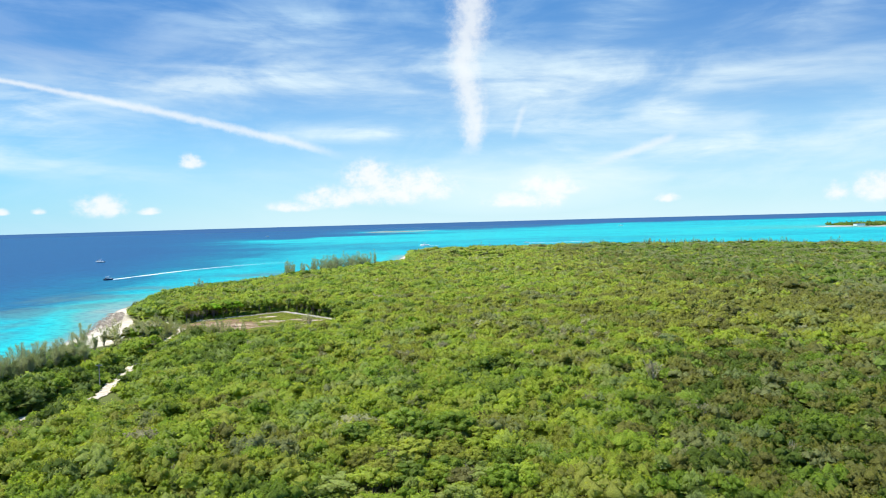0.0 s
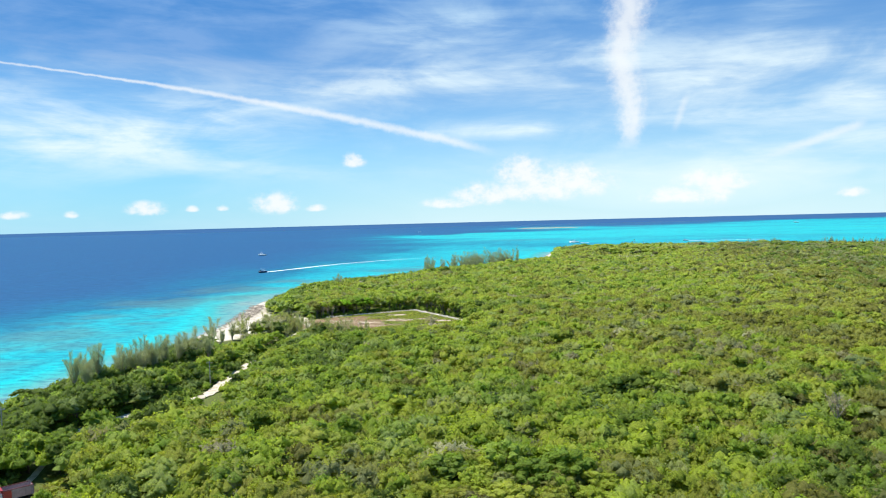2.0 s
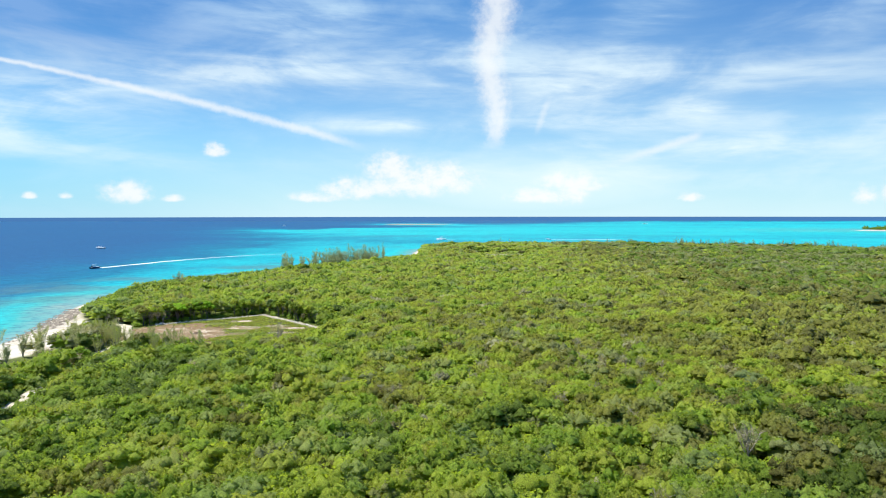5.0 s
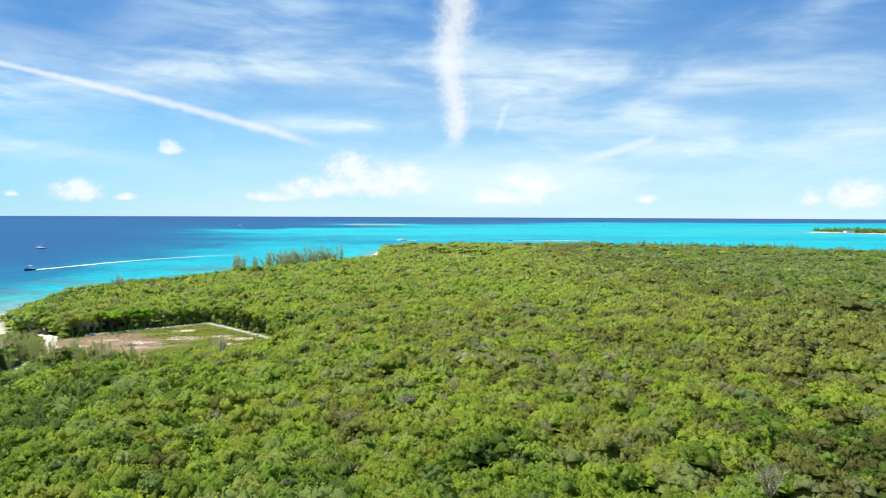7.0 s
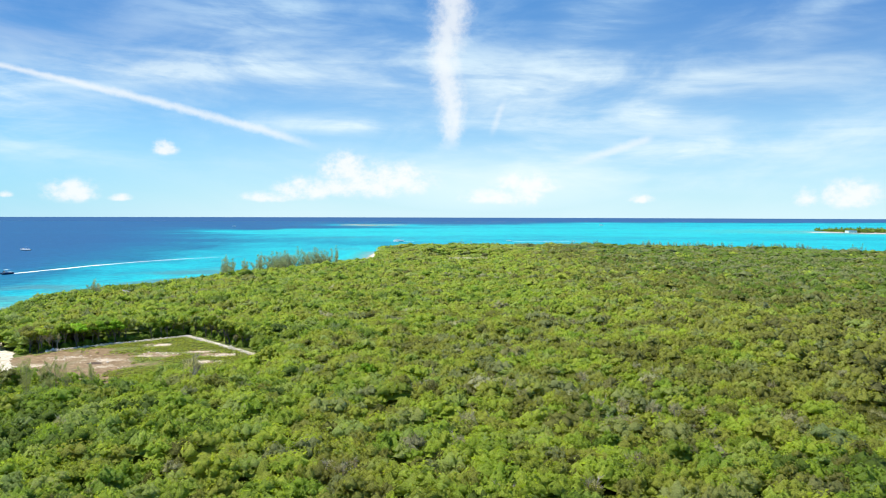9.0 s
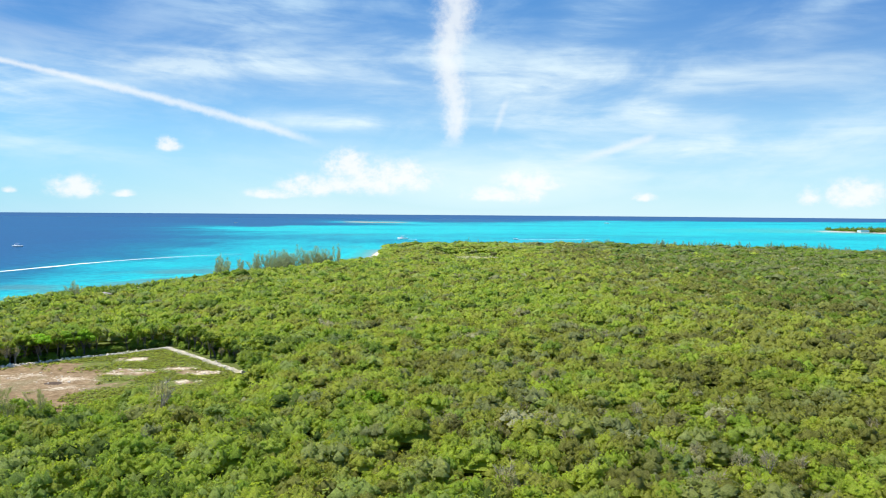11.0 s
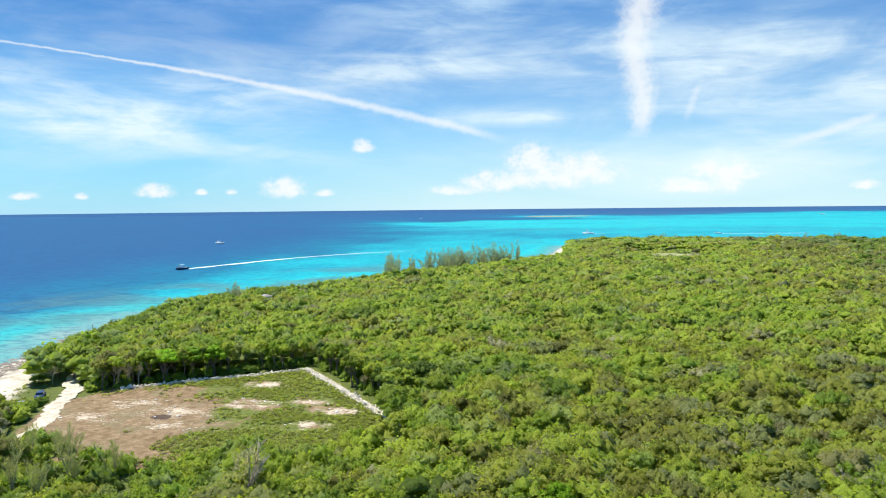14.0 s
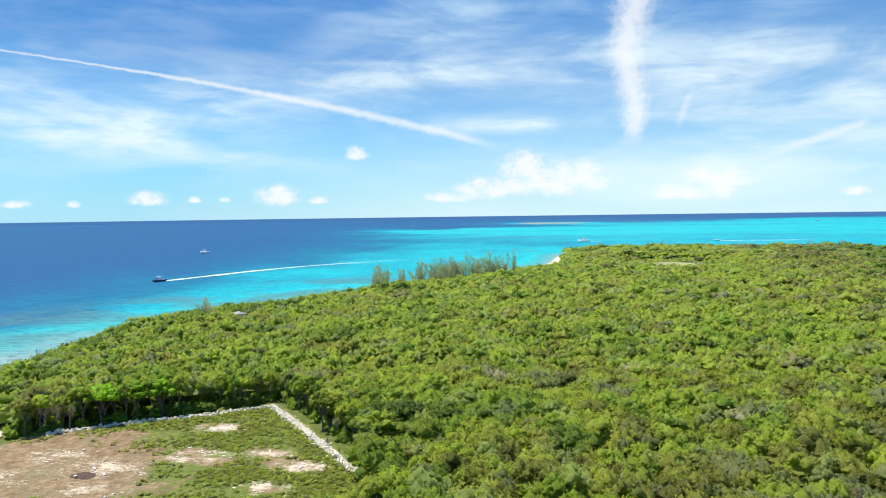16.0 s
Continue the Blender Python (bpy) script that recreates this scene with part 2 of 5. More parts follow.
ROOFING = plain("grey_roofing", (0.12, 0.11, 0.11), 0.85, 0.2, 0, 0.35)
TIMBER = plain("pole_wood", (0.42, 0.40, 0.37), 0.85, 0.2, 0, 0.3)
LIME = plain("limestone", (0.88, 0.79, 0.64), 0.9, 0.2, 0, 0.28, 2.5)
LEDGE = plain("shore_rock", (0.36, 0.30, 0.23), 0.9, 0.2, 0, 0.5, 0.8)
SANDHEAP = plain("heaped_sand", (0.50, 0.39, 0.24), 0.95, 0.1, 0, 0.3, 1.0)
TERRACOTTA = plain("house_wall", (0.80, 0.78, 0.74), 0.8, 0.2, 0, 0.1)


# ---- the plan: coast, track, clearing ----
def smooth_line(pts, steps=8):
    """A smooth curve through plan points (Catmull-Rom)."""
    p = np.array(pts, float)
    e = np.vstack([2 * p[0] - p[1], p, 2 * p[-1] - p[-2]])
    u = np.linspace(0, 1, steps, endpoint=False)[:, None]
    out = [0.5 * (2 * b + (c - a) * u + (2 * a - 5 * b + 4 * c - d) * u**2 + (3 * b - a - 3 * c + d) * u**3) for a, b, c, d in zip(e, e[1:], e[2:], e[3:])]
    return np.vstack(out + [p[-1:]])


COAST = smooth_line([(-108, -250), (-112, -50), (-118, 60), (-128, 130), (-138, 178), (-140, 215), (-139, 260), (-143, 298), (-147, 325), (-157.5, 365), (-165.5, 400),
                     (-164, 440), (-153, 475), (-132, 508), (-112, 560), (-85, 600), (-48, 645), (-31, 705), (-20, 745), (-8, 830), (-4, 885), (6, 935), (55, 966),
                     (110, 978), (270, 985), (440, 862), (600, 765), (900, 660), (1250, 540), (1450, 200), (1400, -250)])
TRACK = smooth_line([(-70, 98), (-76, 112), (-88, 135), (-96, 157), (-89, 174), (-83.5, 188), (-86.5, 207), (-88.5, 222), (-94.8, 265), (-96, 296), (-104, 312), (-109, 323), (-119, 337), (-124, 352)], 6)
CLEARING = np.array([(-99, 326), (-88, 334.5), (-72, 343), (-62.5, 351), (-44, 329.5), (-28.5, 310.5), (-35, 299), (-53, 292), (-68, 283), (-82, 286), (-97, 296), (-104, 313)])


def dist_line(p, line, chunk=20000):
    """The distance of plan points from a line of points."""
    a, d = line[:-1], np.diff(line, axis=0)
    out = np.empty(len(p))
    for i in range(0, len(p), chunk):
        q = p[i:i + chunk, None] - a
        u = ((q * d).sum(-1) / ((d * d).sum(-1) + 1e-9)).clip(0, 1)
        out[i:i + chunk] = np.sqrt(((q - u[..., None] * d) ** 2).sum(-1).min(1))
    return out


def inside(p, poly):
    x, y = p[:, 0], p[:, 1]
    r = np.zeros(len(p), bool)
    for (x0, y0), (x1, y1) in zip(poly, np.roll(poly, -1, axis=0)):
        if y0 != y1:
            r ^= ((y0 > y) != (y1 > y)) & (x < (x1 - x0) * (y - y0) / (y1 - y0) + x0)
    return r


def shore(p):
    """Metres inland (positive) or out to sea (negative)."""
    return np.where(inside(p, COAST), 1.0, -1.0) * dist_line(p, COAST)


def in_clearing(p):
    """Metres inside the clearing (positive) or outside it."""
    return np.where(inside(p, CLEARING), 1.0, -1.0) * dist_line(p, np.vstack([CLEARING, CLEARING[:1]]))


def lumps(p, size, seed):
    """Smooth random values from 0 to 1 over the plan, with patches of about that size."""
    g = np.random.default_rng(seed).random((64, 64))
    q = p / size
    i = np.floor(q).astype(int)
    f = q - i
    f = f * f * (3 - 2 * f)
    x0, y0, x1, y1 = i[:, 0] % 64, i[:, 1] % 64, (i[:, 0] + 1) % 64, (i[:, 1] + 1) % 64
    return (g[x0, y0] * (1 - f[:, 0]) + g[x1, y0] * f[:, 0]) * (1 - f[:, 1]) + (g[x0, y1] * (1 - f[:, 0]) + g[x1, y1] * f[:, 0]) * f[:, 1]


def step(a, b, v):
    u = ((v - a) / (b - a)).clip(0, 1)
    return u * u * (3 - 2 * u)


def height(p, s=None):
    """The ground's height over the sea."""
    s = shore(p) if s is None else s
    return np.where(s < 0, s * 0.10, 1.6 * step(0, 16, s)) + np.where(s > 16, lumps(p, 23, 3) * 0.3, 0.0)


def grid_mesh(name, xs, ys, zfun, mat, attrs=()):
    X, Y = np.meshgrid(xs, ys)
    p = np.stack([X.ravel(), Y.ravel()], 1)
    v = np.column_stack([p, zfun(p)])
    nx, ny = len(xs), len(ys)
    i = (np.arange(ny - 1)[:, None] * nx + np.arange(nx - 1)).ravel()
    me = quick_mesh(name, v, np.stack([i, i + 1, i + nx + 1, i + nx], 1), mat)
    for an, fun in attrs:
        me.attributes.new(an, "FLOAT", "POINT").data.foreach_set("value", fun(p).astype(np.float32))
    return me


def quick_mesh(name, verts, faces, mat, tint=None, smooth=False, normals=None, spray=None):
    """A mesh from arrays of corners and of faces with equally many corners."""
    me = bpy.data.meshes.new(name)
    nf, k = faces.shape
    me.vertices.add(len(verts))
    me.vertices.foreach_set("co", np.ascontiguousarray(verts, np.float32).ravel())
    me.loops.add(nf * k)
    me.loops.foreach_set("vertex_index", np.ascontiguousarray(faces, np.int32).ravel())
    me.polygons.add(nf)
    me.polygons.foreach_set("loop_start", np.arange(0, nf * k, k, dtype=np.int32))
    me.polygons.foreach_set("use_smooth", np.broadcast_to(smooth, nf).astype(bool))
    if tint is not None:
        me.attributes.new("tint", "FLOAT", "POINT").data.foreach_set("value", np.ascontiguousarray(tint, np.float32))
    if spray is not None:
        me.attributes.new("spray", "FLOAT", "POINT").data.foreach_set("value", np.ascontiguousarray(spray, np.float32))
    me.materials.append(mat)
    me.update(calc_edges=True)
    if normals is not None:
        me.attributes.new("custom_normal", "FLOAT_VECTOR", "POINT").data.foreach_set("vector", np.ascontiguousarray(normals, np.float32).ravel())
    return me


def part(name, bm, mat, parent, label="", smooth=False):
    """Links a bmesh (or a ready mesh) as one mesh object under a thing or a part."""
    if isinstance(bm, bmesh.types.BMesh):
        me = bpy.data.meshes.new(name)
        for f in bm.faces:
            f.smooth = smooth
        bm.to_mesh(me)
        bm.free()
        me.materials.append(mat)
    else:
        me = bm
    ob = new(name, me)
    ob.parent = parent
    return tagged(ob, label)


def thing(name, m, label, category, group=""):
    ob = new(name)
    ob.matrix_world = m
    return tagged(ob, label, category, group)


def box(sx, sy, sz, x=0, y=0, z=0, bevel=0.0, bm=None, taper=1.0):
    """A box with its base at z, softened edges and a narrower top if wanted."""
    b = bm or bmesh.new()
    r = bmesh.ops.create_cube(b, size=1.0)["verts"]
    for v in r:
        k = taper if v.co.z > 0 else 1.0
        v.co = Vector((v.co.x * sx * k + x, v.co.y * sy * k + y, (v.co.z + 0.5) * sz + z))
    if bevel:
        es = list({e for v in r for e in v.link_edges})
        bmesh.ops.bevel(b, geom=es, offset=bevel, segments=2, affect="EDGES", profile=0.6)
    return b


def tube(points, radii, sides=7, bm=None):
    """A tapered limb through points."""
    b = bm or bmesh.new()
    rings = []
    for i, (p, r) in enumerate(zip(points, radii)):
        p = Vector(p)
        d = (Vector(points[min(i + 1, len(points) - 1)]) - Vector(points[max(i - 1, 0)])).normalized()
        a = d.orthogonal().normalized()
        c = d.cross(a)
        rings.append([b.verts.new(p + r * (math.cos(k * math.tau / sides) * a + math.sin(k * math.tau / sides) * c)) for k in range(sides)])
    for r0, r1 in zip(rings, rings[1:]):
        for k in range(sides):
            b.faces.new((r0[k], r0[(k + 1) % sides], r1[(k + 1) % sides], r1[k]))
    b.faces.new(rings[-1])
    b.faces.new(rings[0][::-1])
    return b


# ---- water ----
def deep_edge(y):
    """How far west the shallow bank reaches."""
    return np.interp(y, [-400, 150, 320, 440, 520, 620, 740, 860, 1050, 1300, 1700, 2000, 2600], [-236, -238, -240, -238, -248, -268, -262, -250, -262, -310, -410, -500, -620])


def depth_of(p):
    """0 pale shallows, 0.5 bright turquoise, 1 open blue sea."""
    x, y = p[:, 0], p[:, 1]
    out = -shore(p)
    wob = (lumps(p, 60, 5) - 0.5) * 50 + (lumps(p, 19, 6) - 0.5) * 16
    west = step(np.interp(y, [280, 440, 700, 1500], [-25, -95, -130, -190]), np.interp(y, [440, 700, 1500], [120, 170, 300]), deep_edge(y) - x + wob)                     # drop-off to the west
    north = step(1750, 2600, y + (lumps(p, 180, 7) - 0.5) * 420 - 1.35 * (x + 330).clip(0, 1500)) * 0.9    # drop-off far out
    near = 0.10 + 0.40 * step(2, np.interp(y, [350, 450, 640, 720], [32, 72, 72, 42]), out + wob * 0.25)
    d = near + 0.5 * np.maximum(west, north)
    bank = step(-30, 60, x + 470 - 0.9 * np.abs(y - 1930).clip(0, 170) + (lumps(p, 30, 11) - 0.5) * 40) * step(1680, 1780, y) * (1 - step(2260, 2420, y))   # bright bank with a pointed western end
    d = d + (0.40 - d) * bank * 0.95
    d = d + 0.13 * np.exp(-((y - 1380 - 0.1 * x + (lumps(p, 120, 19) - 0.5) * 160) / 170) ** 2) * step(300, -150, x)      # duller water short of the bank
    d = d + (lumps(p * (0.35, 1.0), 110, 43) - 0.5) * 0.20 * step(900, 1400, y)
    bar = np.exp(-(((x + 20) / 330) ** 2 + ((y - 3150) / 420) ** 2) * 1.2)   # shoal round the far sandbar
    d -= 0.55 * bar * step(0.5, 0.7, d)
    isl = np.exp(-(((x - 1420) / 420) ** 2 + ((y - 1800) / 300) ** 2))
    return np.clip(d - 0.35 * isl, 0, 1)


def weed_of(p):
    """Dark weed and rock on the bottom."""
    x, y = p[:, 0], p[:, 1]
    out = -shore(p)
    band = step(22, 45, out) * (1 - step(75, 120, out)) * step(0.48, 0.72, lumps(p, 34, 8) * 0.7 + lumps(p, 11, 9) * 0.5) * (y < 700)
    bars = np.exp(-(((x + 60) / 190) ** 2 + ((y - 1480) / 70) ** 2) * 2) + 0.8 * np.exp(-(((x + 10) / 120) ** 2 + ((y - 1010 + 0) / 40) ** 2) * 2) * (x < -20)
    bars += 0.7 * np.exp(-(((x - 500) / 240) ** 2 + ((y - 1500) / 60) ** 2) * 2)
    return np.clip(band * 1.0 + 0.85 * step(14, 26, out) * (1 - step(40, 62, out)) * (y > 380) * (y < 640) * step(0.38, 0.6, lumps(p, 24, 13)) + bars * 0.8 * (0.6 + 0.4 * lumps(p, 40, 10)), 0, 1)


WATER, t, p = material("sea_water", 0.5, 0.06)
v = obj_coord(t)
big = noise_tex(t, stretch(t, v, (1, 0.45, 1)), 0.018, 5, 0.6)
med = noise_tex(t, stretch(t, v, (0.5, 1, 1)), 0.10, 5, 0.65)
dpt = attr(t, "depth") + (big - 0.5) * 0.34 + (med - 0.5) * 0.22
c = col_ramp(t, dpt.max(0.0).min(1.0), [(0.0, (0.33, 0.37, 0.30)), (0.10, (0.18, 0.35, 0.32)), (0.24, (0.055, 0.400, 0.370)), (0.42, (0.008, 0.500, 0.500)), (0.56, (0.006, 0.355, 0.415)),
                                        (0.70, (0.006, 0.165, 0.260)), (0.84, (0.013, 0.113, 0.238)), (1.0, (0.017, 0.088, 0.212))])
c = mix_col(t, attr(t, "weed") * 0.62, c, (0.10, 0.20, 0.19))
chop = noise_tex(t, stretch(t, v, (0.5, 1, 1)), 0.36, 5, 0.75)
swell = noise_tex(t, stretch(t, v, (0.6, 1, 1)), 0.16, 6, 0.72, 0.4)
# Dark and light sides of the waves, put into the colour in four layers.
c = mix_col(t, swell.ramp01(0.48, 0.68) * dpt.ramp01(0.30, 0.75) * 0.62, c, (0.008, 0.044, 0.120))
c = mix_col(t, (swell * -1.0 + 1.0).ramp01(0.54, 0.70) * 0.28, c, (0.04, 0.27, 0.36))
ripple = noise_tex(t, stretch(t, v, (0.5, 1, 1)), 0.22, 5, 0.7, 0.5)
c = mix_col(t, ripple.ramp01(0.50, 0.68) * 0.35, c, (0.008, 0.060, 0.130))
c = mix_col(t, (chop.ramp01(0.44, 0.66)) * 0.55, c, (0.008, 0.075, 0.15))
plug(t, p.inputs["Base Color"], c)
plug(t, p.inputs["Normal"], bump(t, chop * 0.6 + med * 0.4, 0.35, 0.6))
xs = np.concatenate([np.linspace(-4900, -700, 20)[:-1], np.arange(-700, 720, 9.0), np.linspace(740, 4900, 70)])
ys = np.concatenate([np.linspace(-600, 60, 8)[:-1], np.arange(60, 1320, 9.0), np.linspace(1340, 2600, 64), np.linspace(2680, 4990, 34)])
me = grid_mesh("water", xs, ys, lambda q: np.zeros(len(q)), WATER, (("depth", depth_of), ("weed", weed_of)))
mid = np.array([pl.center[:2] for pl in me.polygons])
inland = np.where(shore(mid) > 40)[0]
bm = bmesh.new()
bm.from_mesh(me)
bm.faces.ensure_lookup_table()
bmesh.ops.delete(bm, geom=[bm.faces[k] for k in inland], context="FACES")      # no water under the island
bm.to_mesh(me)
bm.free()
tagged(new("water", me), "turquoise shallow sea turning deep blue offshore", "sea", kind="structure")

# ---- island ground ----
GROUND, t, p = material("island_ground", 0.95, 0.15)
v = obj_coord(t)
n1, n2 = noise_tex(t, v, 0.22, 5, 0.6), noise_tex(t, v, 1.7, 4, 0.6)
inl = attr(t, "inland") + (n1 - 0.5) * 9.0
litter = col_ramp(t, n2, [(0.3, (0.075, 0.098, 0.022)), (0.7, (0.150, 0.175, 0.045))])
rock = col_ramp(t, n1 * 0.5 + n2 * 0.5, [(0.32, (0.24, 0.19, 0.14)), (0.47, (0.46, 0.40, 0.31)), (0.60, (0.62, 0.57, 0.47))])
sandy = mix_col(t, (n1 * 0.6 + n2 * 0.4).ramp01(0.36, 0.56), (0.42, 0.35, 0.25), (0.65, 0.59, 0.48))
c = mix_col(t, (attr(t, "rocky") + (n2 - 0.5) * 0.8).ramp01(0.35, 0.6), sandy, rock)
wet = mix_col(t, inl.ramp01(0.5, 3.0), (0.36, 0.33, 0.26), c)
c = mix_col(t, (inl - attr(t, "beach")).ramp01(-1.0, 3.0), wet, litter)
plug(t, p.inputs["Base Color"], c)
plug(t, p.inputs["Normal"], bump(t, n1 * 0.4 + n2 * 0.6, 0.7, 0.5))


def beach_width(q):
    """How far the bare sand and rock reaches inland."""
    y = q[:, 1]
    b = np.interp(y, [-300, 120, 165, 190, 225, 250, 262, 272, 284, 318, 335, 350, 365, 400, 425, 470, 640, 680, 760, 880, 960, 1000], [5, 6, 6, 4, 4, 9, 17, 24, 27, 25, 19, 13, 10, 9, 6, 3, 2, 8, 15, 11, 5, 2])
    return np.where((q[:, 0] > 100) & (y > 500), 6.0, b)


me = grid_mesh("ground", np.concatenate([np.arange(-190, 160, 4.0), np.linspace(163, 1520, 120)]), np.concatenate([np.linspace(-240, 60, 40)[:-1], np.arange(60, 460, 4.0), np.linspace(464, 1110, 150)]),
               height, GROUND, (("inland", shore), ("beach", beach_width), ("rocky", lambda q: np.interp(q[:, 1], [250, 305, 325, 338, 360, 378, 395], [0.05, 0.1, 0.45, 1.0, 1.0, 0.4, 0.05]) * step(17, 10, shore(q)))))
tagged(new("ground", me), "low island ground with leaf litter, pale sand and shore rock", "ground", kind="structure")

# the cleared plot
PLOT, t, p = material("cleared_soil", 0.95, 0.15)
v = obj_coord(t)
n1, n2, n3 = noise_tex(t, v, 0.16, 5, 0.62, 0.6), noise_tex(t, v, 0.75, 5, 0.65), noise_tex(t, stretch(t, v, (0.6, 1.5, 1)), 1.25, 8, 0.76, 0.8)
soil = col_ramp(t, n2, [(0.30, (0.150, 0.096, 0.048)), (0.50, (0.235, 0.160, 0.086)), (0.72, (0.36, 0.265, 0.155))])
soil = mix_col(t, n1.ramp01(0.48, 0.62) * 0.7, soil, (0.20, 0.165, 0.085))
grassy = col_ramp(t, n2, [(0.30, (0.085, 0.115, 0.022)), (0.60, (0.15, 0.175, 0.035)), (0.75, (0.24, 0.20, 0.09))])
c = mix_col(t, (attr(t, "green") + (n1 - 0.5) * 1.6 + (n3 - 0.5) * 0.9).ramp01(0.38, 0.66), soil, grassy)
c = mix_col(t, (attr(t, "stony") * 0.17 + n3 + (n1 - 0.5) * 0.20).ramp01(0.575, 0.71), c, (0.58, 0.48, 0.35))
plug(t, p.inputs["Base Color"], c)
plug(t, p.inputs["Normal"], bump(t, n2 * 0.6 + n3 * 0.4, 0.6, 0.2))


def green_of(q):
    return 0.72 * step(-82, -64, q[:, 0] + 0.35 * (q[:, 1] - 320) + 0.7 * (q[:, 1] - 322).clip(0, 30) + (lumps(q, 9, 12) - 0.5) * 14) + 0.25 * step(6, 1, in_clearing(q)) - 0.45 * stony_of(q)


def stony_of(q):
    spots = 0.0
    for x, y, r in ((-63, 319, 6), (-66, 335, 5), (-42.5, 317, 5), (-51, 322, 4), (-76, 312, 7), (-72, 304, 5), (-88, 316, 6), (-45, 308, 4), (-92, 305, 6)):
        spots = np.maximum(spots, np.exp(-(((q[:, 0] - x) / r) ** 2 + ((q[:, 1] - y) / (r * 0.6)) ** 2)))
    return spots * (0.25 + 1.25 * lumps(q, 2.3, 17))


PUDDLE = plain("muddy_water", (0.14, 0.10, 0.075), 0.85, 0.05, 0, 0.5)
cx, cy = np.arange(-108, -24, 0.8), np.arange(281, 356, 0.8)
X, Y = np.meshgrid(cx, cy)
q = np.stack([X.ravel(), Y.ravel()], 1)
keep = in_clearing(q) > -2.5
z = height(q) + 0.05 + 0.16 * lumps(q, 2.6, 13) + 0.25 * lumps(q, 7, 14) * stony_of(q)
hollow = np.exp(-(((q[:, 0] + 77) / 2.5) ** 2 + ((q[:, 1] - 308.8) / 1.9) ** 2) ** 1.5 - 1.1 * (lumps(q, 1.6, 18) - 0.5)).clip(0, 1)      # a shallow hollow holds rain water
level = height(np.array([(-77.0, 308.8)]))[0] + 0.14
z = z * (1 - hollow) + (level - 0.22) * hollow
i = (np.arange(len(cy) - 1)[:, None] * len(cx) + np.arange(len(cx) - 1)).ravel()
f = np.stack([i, i + 1, i + len(cx) + 1, i + len(cx)], 1)
me = quick_mesh("cleared_ground", np.column_stack([q, z]), f[keep[f].all(1)], PLOT, smooth=True)
for an, fun in (("green", green_of), ("stony", stony_of)):
    me.attributes.new(an, "FLOAT", "POINT").data.foreach_set("value", fun(q).astype(np.float32))
tagged(new("cleared_ground", me), "cleared plot of bare brown soil, rubble and grass", "ground", kind="structure")
ang = np.linspace(0, math.tau, 28, endpoint=False)
pv = np.stack([-77 + 3.0 * np.cos(ang), 308.8 + 2.3 * np.sin(ang), np.full(28, level - 0.09)], 1)
me = bpy.data.meshes.new("puddle")
me.from_pydata(pv.tolist(), [], [list(range(28))])
me.materials.append(PUDDLE)
tagged(new("puddle", me), "shallow muddy puddle on bare soil", "puddle")

# a dry meadow far off in the wood
MEADOW, t, p = material("dry_meadow", 0.95, 0.15)
v = obj_coord(t)
n1, n2 = noise_tex(t, v, 0.12, 5, 0.6), noise_tex(t, v, 0.9, 4, 0.6)
plug(t, p.inputs["Base Color"], col_ramp(t, n1 * 0.55 + n2 * 0.45, [(0.34, (0.19, 0.22, 0.07)), (0.50, (0.30, 0.30, 0.13)), (0.66, (0.40, 0.38, 0.19))]))
plug(t, p.inputs["Normal"], bump(t, n2, 0.6, 0.3))
mx_, my_ = np.arange(64, 114, 1.5), np.arange(746, 800, 1.5)
me = grid_mesh("meadow", mx_, my_, lambda q: height(q) + 0.55 - 1.1 * step(0.75, 1.1, np.hypot((q[:, 0] - 88) / 22, (q[:, 1] - 772) / 23)) + 0.25 * lumps(q, 3, 41), MEADOW)
tagged(new("meadow", me), "small meadow of dry yellow grass in the woods", "meadow", kind="structure")

# the sandy track
ROAD, t, p = material("sandy_track", 0.95, 0.15)
v = obj_coord(t)
n1, n2 = noise_tex(t, v, 0.5, 5, 0.6), noise_tex(t, v, 3.0, 4, 0.6)
plug(t, p.inputs["Base Color"], col_ramp(t, n1 * 0.6 + n2 * 0.4, [(0.34, (0.34, 0.26, 0.16)), (0.46, (0.52, 0.44, 0.32)), (0.62, (0.74, 0.68, 0.56))]))
plug(t, p.inputs["Normal"], bump(t, n1 * 0.5 + n2 * 0.5, 0.6, 0.2))


def ribbon(name, line, widths, zfun, mat, rough=0.5, across=5, seed=1):
    """A strip along a line with ragged edges."""
    d = np.gradient(line, axis=0)
    d /= np.linalg.norm(d, axis=1)[:, None]
    nrm = np.stack([-d[:, 1], d[:, 0]], 1)
    rng = np.random.default_rng(seed)
    u = np.linspace(-1, 1, across)
    rag = np.stack([np.convolve(rng.uniform(-rough, rough, len(line) + 6), np.hanning(9)[1:-1] / 2.4, 'valid') for _ in range(across)], 1)
    w = np.asarray(widths)[:, None] * 0.5 * u * (1 + (np.abs(u) > 0.5) * rag)
    pts = line[:, None] + nrm[:, None] * w[..., None]
    q = pts.reshape(-1, 2)
    z = zfun(q) + 0.06 * np.tile(1 - np.abs(u), len(line))
    n = len(line)
    i = (np.arange(n - 1)[:, None] * across + np.arange(across - 1)).ravel()
    return quick_mesh(name, np.column_stack([q, z]), np.stack([i, i + across, i + across + 1, i + 1], 1), mat, smooth=True)


